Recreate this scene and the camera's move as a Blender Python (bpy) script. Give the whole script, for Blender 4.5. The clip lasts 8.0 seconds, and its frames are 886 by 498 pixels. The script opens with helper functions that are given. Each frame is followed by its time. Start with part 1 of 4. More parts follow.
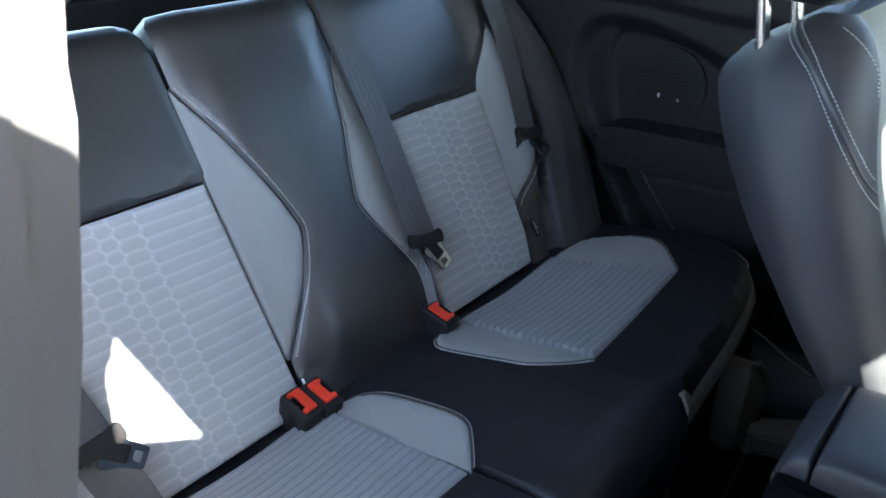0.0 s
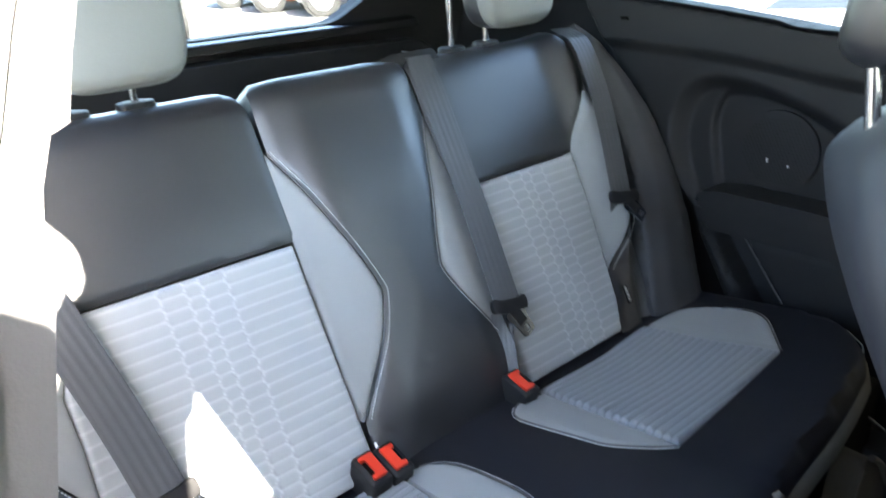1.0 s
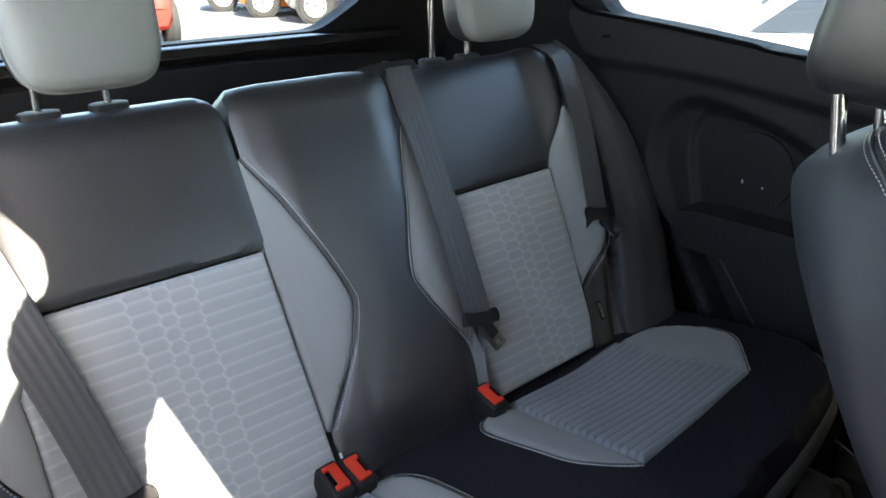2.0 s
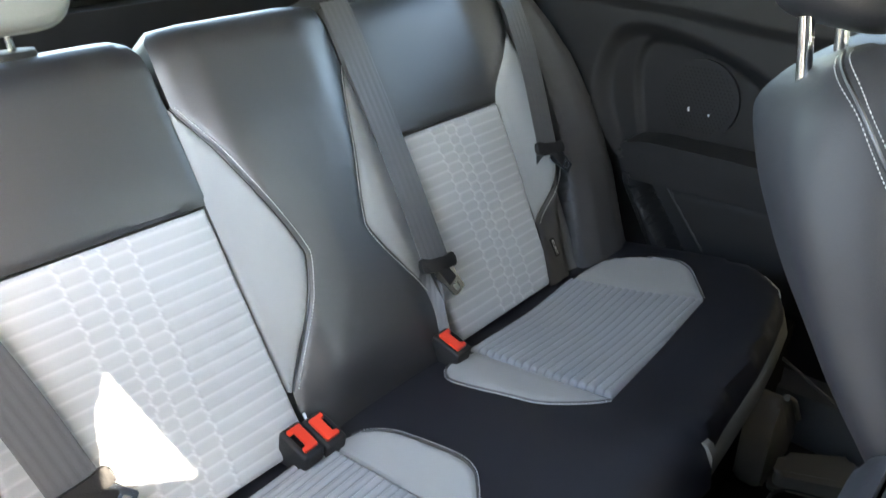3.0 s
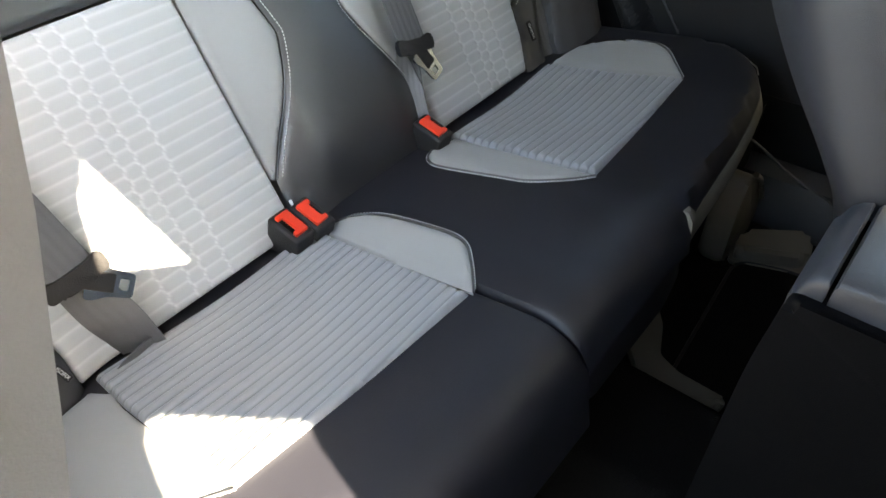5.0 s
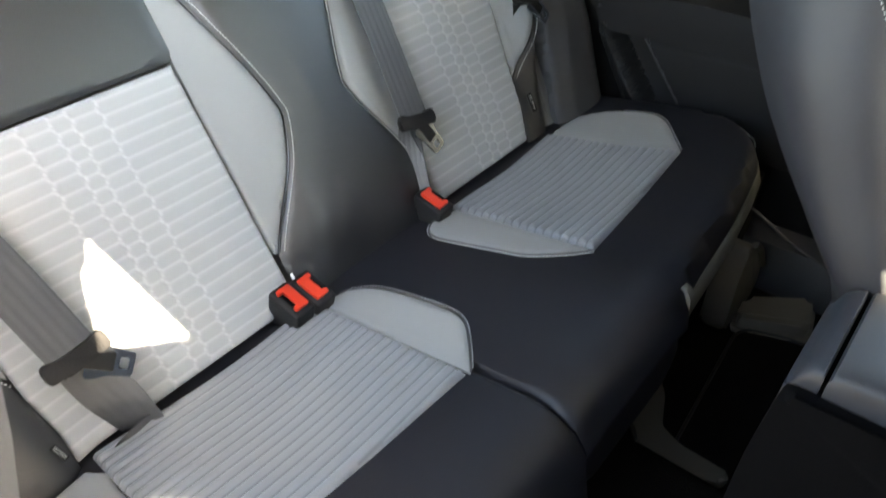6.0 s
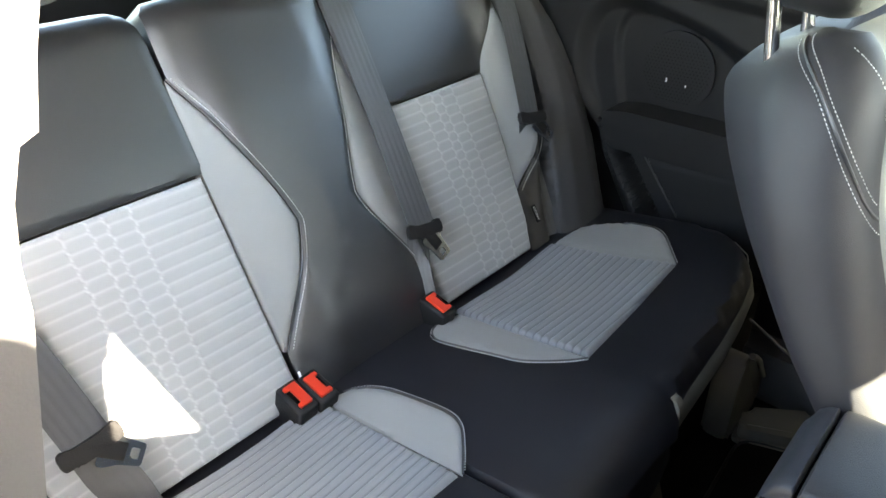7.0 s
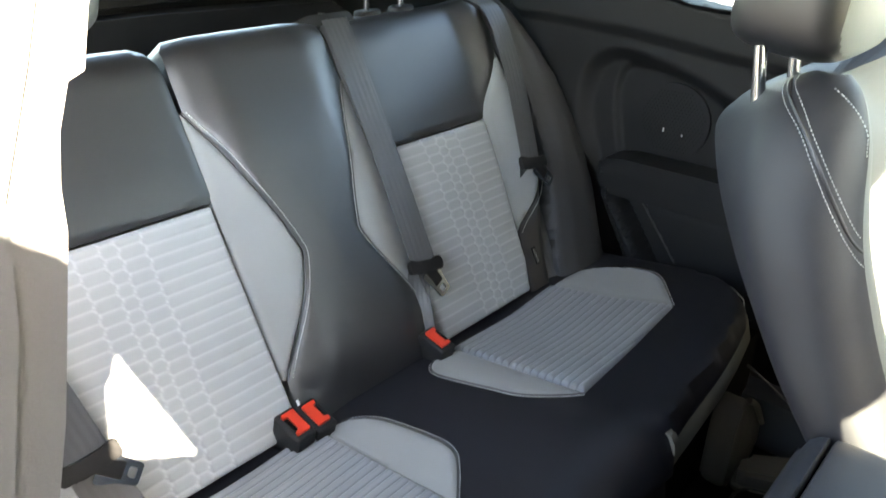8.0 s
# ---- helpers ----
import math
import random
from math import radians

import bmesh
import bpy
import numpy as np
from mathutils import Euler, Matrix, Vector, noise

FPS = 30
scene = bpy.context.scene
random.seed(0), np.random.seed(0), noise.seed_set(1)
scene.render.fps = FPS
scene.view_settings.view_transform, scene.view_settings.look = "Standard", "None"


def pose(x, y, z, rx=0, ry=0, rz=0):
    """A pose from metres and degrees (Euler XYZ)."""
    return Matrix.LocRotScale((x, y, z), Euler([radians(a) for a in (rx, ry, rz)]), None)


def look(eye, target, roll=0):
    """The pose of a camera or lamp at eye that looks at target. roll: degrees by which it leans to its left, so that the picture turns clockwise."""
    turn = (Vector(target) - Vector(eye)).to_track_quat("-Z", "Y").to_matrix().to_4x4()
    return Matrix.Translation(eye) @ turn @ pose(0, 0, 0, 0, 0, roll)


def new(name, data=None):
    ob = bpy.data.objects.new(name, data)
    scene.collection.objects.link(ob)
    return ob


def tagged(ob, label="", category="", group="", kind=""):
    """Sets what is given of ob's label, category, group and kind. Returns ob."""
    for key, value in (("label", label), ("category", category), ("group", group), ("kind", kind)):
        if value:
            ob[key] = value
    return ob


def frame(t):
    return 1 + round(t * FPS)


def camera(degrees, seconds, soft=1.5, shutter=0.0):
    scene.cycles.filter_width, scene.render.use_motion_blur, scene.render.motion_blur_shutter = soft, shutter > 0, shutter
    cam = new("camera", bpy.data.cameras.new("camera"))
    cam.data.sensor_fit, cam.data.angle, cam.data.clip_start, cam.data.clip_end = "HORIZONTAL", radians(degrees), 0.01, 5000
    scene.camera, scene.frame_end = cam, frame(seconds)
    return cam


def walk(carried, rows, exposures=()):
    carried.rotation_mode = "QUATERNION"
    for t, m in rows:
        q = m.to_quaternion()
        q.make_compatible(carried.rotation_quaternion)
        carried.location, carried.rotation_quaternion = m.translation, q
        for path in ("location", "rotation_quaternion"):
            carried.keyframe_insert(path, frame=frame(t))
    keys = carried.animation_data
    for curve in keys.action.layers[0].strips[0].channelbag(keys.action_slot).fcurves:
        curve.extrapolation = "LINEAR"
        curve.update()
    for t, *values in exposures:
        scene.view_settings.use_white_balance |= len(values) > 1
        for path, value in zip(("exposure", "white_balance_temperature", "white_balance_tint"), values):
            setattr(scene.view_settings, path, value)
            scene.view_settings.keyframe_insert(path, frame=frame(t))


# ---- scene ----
cam = camera(64.0, 8.0, shutter=0.4)
PATH = [
    (0, (-0.5443, -0.5766, 0.8904), (0.5182, 0.3727, 0.1626), -1.88),
    (0.2, (-0.5257, -0.5728, 0.8923), (0.5041, 0.4184, 0.1732), -1.94),
    (0.5, (-0.5106, -0.5791, 0.9029), (0.4808, 0.4714, 0.2146), -2.56),
    (0.7, (-0.5041, -0.5785, 0.9065), (0.4758, 0.4874, 0.2255), -2.56),
    (1, (-0.5032, -0.5836, 0.9177), (0.4169, 0.5590, 0.2791), -3.32),
    (1.2, (-0.4986, -0.5906, 0.9210), (0.3948, 0.5950, 0.3242), -2.46),
    (1.5, (-0.4986, -0.6057, 0.9261), (0.3673, 0.6011, 0.3313), -2.47),
    (1.7, (-0.4938, -0.6039, 0.9215), (0.4092, 0.5716, 0.3191), -1.69),
    (2.1, (-0.4862, -0.5902, 0.9183), (0.4741, 0.5262, 0.2926), -1.13),
    (2.45, (-0.4809, -0.5695, 0.9179), (0.5220, 0.4861, 0.2548), -1.24),
    (2.8, (-0.4809, -0.5533, 0.9157), (0.5377, 0.4547, 0.2040), -1.60),
    (3, (-0.4836, -0.5461, 0.9127), (0.5321, 0.4374, 0.1636), -1.88),
    (3.5, (-0.4846, -0.5324, 0.9087), (0.5384, 0.3510, 0.0524), -1.89),
    (4, (-0.4988, -0.5271, 0.8953), (0.5034, 0.2909, -0.0462), -2.33),
    (4.5, (-0.5145, -0.5329, 0.8755), (0.4410, 0.2616, -0.1324), -1.98),
    (4.7, (-0.5199, -0.5296, 0.8708), (0.4109, 0.2439, -0.1757), -1.53),
    (5, (-0.5224, -0.5246, 0.8679), (0.3849, 0.2311, -0.2117), -1.41),
    (5.25, (-0.5203, -0.5198, 0.8694), (0.3775, 0.2315, -0.2213), -1.65),
    (5.5, (-0.5157, -0.5167, 0.8745), (0.3844, 0.2412, -0.2096), -1.91),
    (5.8, (-0.5090, -0.5182, 0.8858), (0.4124, 0.2640, -0.1627), -1.87),
    (6, (-0.5032, -0.5229, 0.8982), (0.4460, 0.2883, -0.1023), -1.54),
    (6.2, (-0.4991, -0.5299, 0.9114), (0.4777, 0.2976, -0.0484), -1.21),
    (6.5, (-0.4981, -0.5325, 0.9280), (0.5008, 0.3341, 0.0274), -1.53),
    (6.8, (-0.5094, -0.5530, 0.9365), (0.4938, 0.3578, 0.0855), -1.46),
    (7, (-0.5142, -0.5644, 0.9389), (0.4989, 0.3598, 0.1145), -0.92),
    (7.5, (-0.5295, -0.5905, 0.9252), (0.4763, 0.3630, 0.1257), -0.67),
    (8, (-0.5364, -0.5913, 0.9228), (0.5170, 0.3811, 0.2123), 0.13),
]
EXPOSURES = [(0.0, 3.5, 6500, 10), (0.5, 4.32, 6800, 10), (1.0, 4.3, 7100, 10), (1.5, 3.25, 7400, 10), (1.7, 3.2, 7400, 10), (3.0, 4.5, 8100, 10), (4.5, 4.45, 8800, 10), (6.0, 4.4, 8900, 10), (6.5, 4.48, 8700, 10), (7.0, 4.4, 8400, 10), (8.0, 4.25, 8400, 10)]
walk(cam, [(t, look(eye, target, roll)) for t, eye, target, roll in PATH], EXPOSURES)

# ---- light ----
SUN = Vector((-0.295, -1.0, 0.85)).normalized()
world = bpy.data.worlds.new("sky")
scene.world = world
world.use_nodes = True
wn = world.node_tree.nodes
wl = world.node_tree.links
sky = wn.new("ShaderNodeTexSky")
sky.sky_type = "NISHITA"
sky.sun_disc = False
sky.sun_elevation = math.asin(SUN.z)
sky.sun_rotation = math.atan2(SUN.x, SUN.y)
wn["Background"].inputs["Strength"].default_value = 0.15
wl.new(sky.outputs["Color"], wn["Background"].inputs["Color"])
sun = new("sun", bpy.data.lights.new("sun", "SUN"))
sun.data.energy, sun.data.angle, sun.data.color = 5.0, radians(0.5), (1.0, 0.95, 0.88)
sun.matrix_world = look(SUN * 20, (0, 0, 0))



# ---- materials ----
def material(name, color, rough=0.6, metal=0.0, grain=0.0, scale=400.0, depth=0.0004, vary=0.12, coarse=6.0, pattern="noise", spec=0.5, tint=None, sheen=0.0, seam=None):
    """A surface with fine relief and slow changes of tone. grain: strength of the relief; vary: change of tone."""
    m = bpy.data.materials.new(name)
    m.use_nodes = True
    n, l = m.node_tree.nodes, m.node_tree.links
    b = n["Principled BSDF"]
    b.inputs["Roughness"].default_value = rough
    b.inputs["Metallic"].default_value = metal
    b.inputs["Specular IOR Level"].default_value = spec
    if sheen:
        b.inputs["Sheen Weight"].default_value = sheen
        b.inputs["Sheen Roughness"].default_value = 0.5
    tc = n.new("ShaderNodeTexCoord")
    slow = n.new("ShaderNodeTexNoise")
    slow.inputs["Scale"].default_value = coarse
    slow.inputs["Detail"].default_value = 5
    l.new(tc.outputs["Object"], slow.inputs["Vector"])
    fine = n.new("ShaderNodeTexVoronoi" if pattern == "voronoi" else "ShaderNodeTexNoise")
    fine.inputs["Scale"].default_value = scale
    if pattern == "weave":
        stretch = n.new("ShaderNodeMapping")
        stretch.inputs["Scale"].default_value = (1.0, 0.25, 1.0)
        l.new(tc.outputs["Object"], stretch.inputs["Vector"])
        l.new(stretch.outputs["Vector"], fine.inputs["Vector"])
    else:
        l.new(tc.outputs["Object"], fine.inputs["Vector"])
    fine_out = fine.outputs["Distance" if pattern == "voronoi" else "Fac"]
    blend = n.new("ShaderNodeMath")
    blend.operation = "MULTIPLY_ADD"
    l.new(fine_out, blend.inputs[0])
    blend.inputs[1].default_value = 0.35
    l.new(slow.outputs["Fac"], blend.inputs[2])
    ramp = n.new("ShaderNodeValToRGB")
    ramp.color_ramp.elements[0].position, ramp.color_ramp.elements[1].position = 0.35, 0.95
    ramp.color_ramp.elements[0].color = (*[c * (1 - vary) for c in color], 1)
    other = tint or color
    ramp.color_ramp.elements[1].color = (*[min(1, c * (1 + vary)) for c in other], 1)
    l.new(blend.outputs[0], ramp.inputs["Fac"])
    l.new(ramp.outputs["Color"], b.inputs["Base Color"])
    wear = n.new("ShaderNodeMapRange")
    wear.inputs["To Min"].default_value, wear.inputs["To Max"].default_value = max(0.02, rough - 0.08), min(1, rough + 0.08)
    l.new(slow.outputs["Fac"], wear.inputs["Value"])
    l.new(wear.outputs["Result"], b.inputs["Roughness"])
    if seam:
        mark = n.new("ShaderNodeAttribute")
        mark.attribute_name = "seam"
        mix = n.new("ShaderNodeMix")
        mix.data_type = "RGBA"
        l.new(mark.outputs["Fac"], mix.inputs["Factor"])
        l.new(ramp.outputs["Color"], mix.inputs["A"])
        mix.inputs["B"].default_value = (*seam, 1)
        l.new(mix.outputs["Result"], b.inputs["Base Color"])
    if grain:
        bump = n.new("ShaderNodeBump")
        bump.inputs["Strength"].default_value = grain
        bump.inputs["Distance"].default_value = depth
        l.new(fine_out, bump.inputs["Height"])
        l.new(bump.outputs["Normal"], b.inputs["Normal"])
    return m


def glass(name, tint):
    """Thin tinted car glass: light passes straight through, a little is mirrored."""
    m = bpy.data.materials.new(name)
    m.use_nodes = True
    n, l = m.node_tree.nodes, m.node_tree.links
    n.remove(n["Principled BSDF"])
    clear, shine, mix, edge = n.new("ShaderNodeBsdfTransparent"), n.new("ShaderNodeBsdfGlossy"), n.new("ShaderNodeMixShader"), n.new("ShaderNodeFresnel")
    clear.inputs["Color"].default_value = (*tint, 1)
    shine.inputs["Roughness"].default_value = 0.02
    edge.inputs["IOR"].default_value = 1.4
    l.new(edge.outputs["Fac"], mix.inputs["Fac"])
    l.new(clear.outputs["BSDF"], mix.inputs[1])
    l.new(shine.outputs["BSDF"], mix.inputs[2])
    l.new(mix.outputs["Shader"], n["Material Output"].inputs["Surface"])
    return m


LEATHER = material("black_leather", (0.0060, 0.0067, 0.0098), 0.42, grain=0.35, scale=900, pattern="voronoi", vary=0.2, spec=1.0)
LEATHER.node_tree.nodes["Principled BSDF"].inputs["Coat Weight"].default_value = 0.75
LEATHER.node_tree.nodes["Principled BSDF"].inputs["Coat Roughness"].default_value = 0.45
# Duller copy of the leather: the cushion's deeper shade is put into the material.
CUSHION = material("shaded_cushion_leather", (0.0095, 0.0100, 0.0150), 0.52, grain=0.4, scale=1300, pattern="weave", vary=0.18, spec=0.5)
SKIRT = material("beige_skirt_cloth", (0.155, 0.143, 0.12), 0.8, grain=0.4, scale=1200, vary=0.12)
SHELL = material("seat_vinyl", (0.024, 0.0245, 0.030), 0.56, grain=0.3, scale=1100, pattern="voronoi", vary=0.15, spec=0.65)
GREY = material("grey_cloth", (0.285, 0.294, 0.293), 0.85, grain=0.3, scale=1500, vary=0.07, sheen=0.2)
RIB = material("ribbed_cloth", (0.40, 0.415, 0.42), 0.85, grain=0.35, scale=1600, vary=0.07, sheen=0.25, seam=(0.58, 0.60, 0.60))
# The darker seam tone paints the shade between the cushion's ribs.
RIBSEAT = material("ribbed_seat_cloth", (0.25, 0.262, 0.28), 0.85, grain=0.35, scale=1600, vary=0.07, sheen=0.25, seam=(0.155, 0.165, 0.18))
PALE = material("pale_grey_leather", (0.20, 0.214, 0.208), 0.5, grain=0.3, scale=900, pattern="voronoi", vary=0.08)
PLASTIC = material("black_plastic", (0.012, 0.012, 0.013), 0.55, grain=0.5, scale=700, pattern="voronoi", vary=0.15, spec=0.35)
TRIM = material("dark_grey_trim", (0.0135, 0.0135, 0.0145), 0.58, grain=0.5, scale=800, pattern="voronoi", vary=0.12, spec=0.25)
SIDE = material("grey_side_trim", (0.046, 0.047, 0.051), 0.55, grain=0.5, scale=800, pattern="voronoi", vary=0.12, spec=0.3)
PILLAR = material("grey_pillar_trim", (0.235, 0.235, 0.235), 0.6, grain=0.4, scale=900, vary=0.06)
WEBBING = material("belt_webbing", (0.082, 0.085, 0.090), 0.42, grain=0.6, scale=900, pattern="weave", vary=0.15)
RED = material("red_plastic", (0.75, 0.045, 0.02), 0.4, vary=0.06)
STEEL = material("brushed_steel", (0.60, 0.66, 0.74), 0.16, metal=1.0, vary=0.08)
CHROME = material("chrome", (0.66, 0.68, 0.70), 0.2, metal=1.0, vary=0.04)
THREAD = material("pale_thread", (0.62, 0.63, 0.62), 0.7, vary=0.1)
CARPET = material("black_carpet", (0.005, 0.0046, 0.0042), 0.95, grain=1.0, scale=500, depth=0.002, vary=0.3, spec=0.05)
BEIGE = material("beige_plastic", (0.085, 0.076, 0.062), 0.6, grain=0.4, scale=600, vary=0.15)
# Blacker than the other plastic: the console's shade is put into its colour.
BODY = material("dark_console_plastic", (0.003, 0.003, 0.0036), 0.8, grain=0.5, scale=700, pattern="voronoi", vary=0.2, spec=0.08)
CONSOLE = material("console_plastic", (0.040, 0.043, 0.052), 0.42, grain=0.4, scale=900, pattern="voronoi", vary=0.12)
LABEL = material("label_cloth", (0.8, 0.8, 0.8), 0.8, vary=0.1)
HEADLINER = material("pale_headliner", (0.42, 0.42, 0.40), 0.9, grain=0.4, scale=700, vary=0.05)
GLOSS = material("glossy_black_plastic", (0.012, 0.012, 0.013), 0.22, vary=0.1, spec=0.6)
GLASS = glass("clear_glass", (0.88, 0.92, 0.90))
PRIVACY = glass("dark_glass", (0.80, 0.83, 0.83))


# ---- mesh helpers ----
from mathutils.geometry import delaunay_2d_cdt

BACK_O, BACK_T = Vector((0, 0.03, 0.33)), math.atan(0.55)
BACK_U, BACK_N = Vector((0, math.sin(BACK_T), math.cos(BACK_T))), Vector((0, -math.cos(BACK_T), math.sin(BACK_T)))
SEAT_O, SEAT_T = Vector((0, 0.0, 0.315)), math.atan(0.16)
SEAT_U, SEAT_N = Vector((0, -math.cos(SEAT_T), math.sin(SEAT_T))), Vector((0, math.sin(SEAT_T), math.cos(SEAT_T)))


def on_back(x, s, h=0.0):
    """A place on the rear backrest: across, up along it, and out from it."""
    return BACK_O + Vector((x, 0, 0)) + BACK_U * s + BACK_N * h


def on_seat(x, d, h=0.0):
    """A place on the rear cushion: across, forward along it, and up from it."""
    return SEAT_O + Vector((x, 0, 0)) + SEAT_U * d + SEAT_N * h


def thing(name, label, category, group="", kind="", at=(0, 0, 0)):
    ob = new(name)
    ob.empty_display_size = 0.05
    ob.location = at
    return tagged(ob, label, category, group, kind)


def part(name, bm, material, parent=None, label="", smooth=True, sharp=40):
    me = bpy.data.meshes.new(name)
    bmesh.ops.recalc_face_normals(bm, faces=bm.faces)
    bm.to_mesh(me)
    bm.free()
    if smooth:
        me.shade_smooth()
        me.set_sharp_from_angle(angle=radians(sharp))
    me.materials.append(material)
    ob = new(name, me)
    if parent is not None:
        ob.parent = parent
        ob.matrix_parent_inverse = Matrix.Translation(-parent.location) if parent.type == "EMPTY" else Matrix.Identity(4)
    if label:
        ob["label"] = label
    return ob


def curve_points(points, n=10, closed=False):
    """A smooth line through the points."""
    p = [Vector(q) for q in points]
    out = []
    count = len(p)
    for i in range(count if closed else count - 1):
        a = p[(i - 1) % count] if closed or i else p[0] * 2 - p[1]
        b, c = p[i], p[(i + 1) % count]
        d = p[(i + 2) % count] if closed or i + 2 < count else c * 2 - b
        for k in range(n):
            t = k / n
            out.append(0.5 * ((2 * b) + (c - a) * t + (2 * a - 5 * b + 4 * c - d) * t * t + (3 * b - a - 3 * c + d) * t ** 3))
    if not closed:
        out.append(p[-1])
    return out


def resample(points, step, closed=True):
    p = [Vector(q) for q in points]
    out = []
    for a, b in zip(p, p[1:] + p[:1] if closed else p[1:]):
        n = max(1, round((b - a).length / step))
        out += [a.lerp(b, k / n) for k in range(n)]
    if not closed:
        out.append(p[-1])
    return out


def edge_distance(outline, pts):
    """The distance of points from a closed outline."""
    a = np.array([q[:2] for q in outline])
    ab = np.roll(a, -1, axis=0) - a
    size = np.maximum((ab ** 2).sum(-1), 1e-12)
    p, out = np.array(pts).reshape(-1, 2), []
    for k in range(0, len(p), 2000):
        q = p[k:k + 2000, None, :]
        t = np.clip(((q - a) * ab).sum(-1) / size, 0, 1)
        out.append(np.sqrt((((a + t[..., None] * ab) - q) ** 2).sum(-1).min(1)))
    return np.concatenate(out) if out else np.zeros(0)


def panel(outline, place, height, step=0.008, round_edge=0.005, drop=0.0038, skirt=0.02, quilt=None):
    """An upholstered panel: a sheet filled into an outline, with a rounded rim and a skirt. height(u, v, e): out of the base, e from the rim.
    quilt(points, e): the relief pressed into it and where its seams run."""
    rim = resample([Vector(q) for q in outline], step)
    us, vs = [q.x for q in rim], [q.y for q in rim]
    inner = [Vector((u, v)) for u in np.arange(min(us) + step / 2, max(us), step) for v in np.arange(min(vs) + step / 2, max(vs), step)]
    far = edge_distance(rim, [q[:] for q in inner])
    verts = rim + [q for q, e in zip(inner, far) if e > step * 0.45]
    edges = [(k, (k + 1) % len(rim)) for k in range(len(rim))]
    v2, _, faces, *_ = delaunay_2d_cdt(verts, edges, [list(range(len(rim)))], 1, 1e-6)
    e = edge_distance(rim, [q[:] for q in v2])
    deep, seam = quilt(np.array([q[:] for q in v2]), e) if quilt else (np.zeros(len(v2)), np.zeros(len(v2)))
    bm = bmesh.new()
    tone = bm.verts.layers.float.new("seam")
    made = []
    for q, dist, dd, sm in zip(v2, e, deep, seam):
        t = min(1.0, dist / round_edge)
        made.append(bm.verts.new(place(q.x, q.y, height(q.x, q.y, dist) + dd - drop * (1 - math.sqrt(max(0.0, 1 - (1 - t) ** 2))))))
        made[-1][tone] = sm
    for fc in faces:
        bm.faces.new([made[k] for k in fc])
    loop = [ed for ed in bm.edges if ed.is_boundary]
    new_geo = bmesh.ops.extrude_edge_only(bm, edges=loop)["geom"]
    normal = place(0, 0, 1) - place(0, 0, 0)
    bmesh.ops.translate(bm, vec=-normal * skirt, verts=[g for g in new_geo if isinstance(g, bmesh.types.BMVert)])
    return bm


def tube(points, radius, sides=8, bm=None, cap=True):
    bm = bm or bmesh.new()
    p = [Vector(q) for q in points]
    rings = []
    up = Vector((0, 0, 1))
    for i, q in enumerate(p):
        way = (p[min(i + 1, len(p) - 1)] - p[max(i - 1, 0)]).normalized()
        side = way.cross(up)
        if side.length < 1e-3:
            side = way.cross(Vector((1, 0, 0)))
        side.normalize()
        top = side.cross(way)
        rings.append([bm.verts.new(q + radius * (math.cos(a) * side + math.sin(a) * top)) for a in (2 * math.pi * k / sides for k in range(sides))])
    for r, t in zip(rings, rings[1:]):
        for k in range(sides):
            bm.faces.new((r[k], r[(k + 1) % sides], t[(k + 1) % sides], t[k]))
    if cap:
        bm.faces.new(rings[0][::-1])
        bm.faces.new(rings[-1])
    return bm


def stitches(points, width=0.00065, length=0.0026, pitch=0.0040, normal=(0, 0, 1)):
    """A row of thread dashes along a line."""
    bm = bmesh.new()
    line = resample(points, 0.0008, closed=False)
    per, dash = max(2, round(pitch / 0.0008)), max(2, round(length / 0.0008))
    nrm = Vector(normal)
    for k in range(0, len(line) - dash, per):
        a, b = line[k], line[k + dash]
        way = (b - a).normalized()
        side = way.cross(nrm).normalized() * width
        lift = nrm * width * 1.1
        low = [a - side, a + side, b + side, b - side]
        high = [a - side * 0.5 + way * width + lift, a + side * 0.5 + way * width + lift, b + side * 0.5 - way * width + lift, b - side * 0.5 - way * width + lift]
        v = [bm.verts.new(q) for q in low + high]
        bm.faces.new(v[4:8])
        for i in range(4):
            bm.faces.new((v[i], v[(i + 1) % 4], v[4 + (i + 1) % 4], v[4 + i]))
    return bm


def ribbon(points, width, across, thick=0.0014, bm=None):
    """A flat strap along a line. across: the strap's width direction, one for all or one for each point."""
    bm = bm or bmesh.new()
    p = [Vector(q) for q in points]
    acr = across if isinstance(across, list) else [across] * len(p)
    rings = []
    for i, q in enumerate(p):
        way = (p[min(i + 1, len(p) - 1)] - p[max(i - 1, 0)]).normalized()
        a = Vector(acr[i])
        a = (a - way * a.dot(way)).normalized()
        n = way.cross(a).normalized()
        row = []
        for k in range(-14, 15):
            f = k / 14
            dip = 0.0004 * (0.5 + 0.5 * math.cos(f * 5 * math.pi)) if abs(k) < 14 else 0.0
            row.append(bm.verts.new(q + a * width / 2 * f + n * (thick / 2 * (0.2 if abs(f) == 1 else 1) - dip)))
        for f in (1, 0.93, -0.93, -1):
            row.append(bm.verts.new(q + a * width / 2 * f - n * thick / 2 * (0.2 if abs(f) == 1 else 1)))
        rings.append(row)
    m = len(rings[0])
    for r, t in zip(rings, rings[1:]):
        for k in range(m):
            bm.faces.new((r[k], r[(k + 1) % m], t[(k + 1) % m], t[k]))
    bm.faces.new(rings[0][::-1])
    bm.faces.new(rings[-1])
    return bm


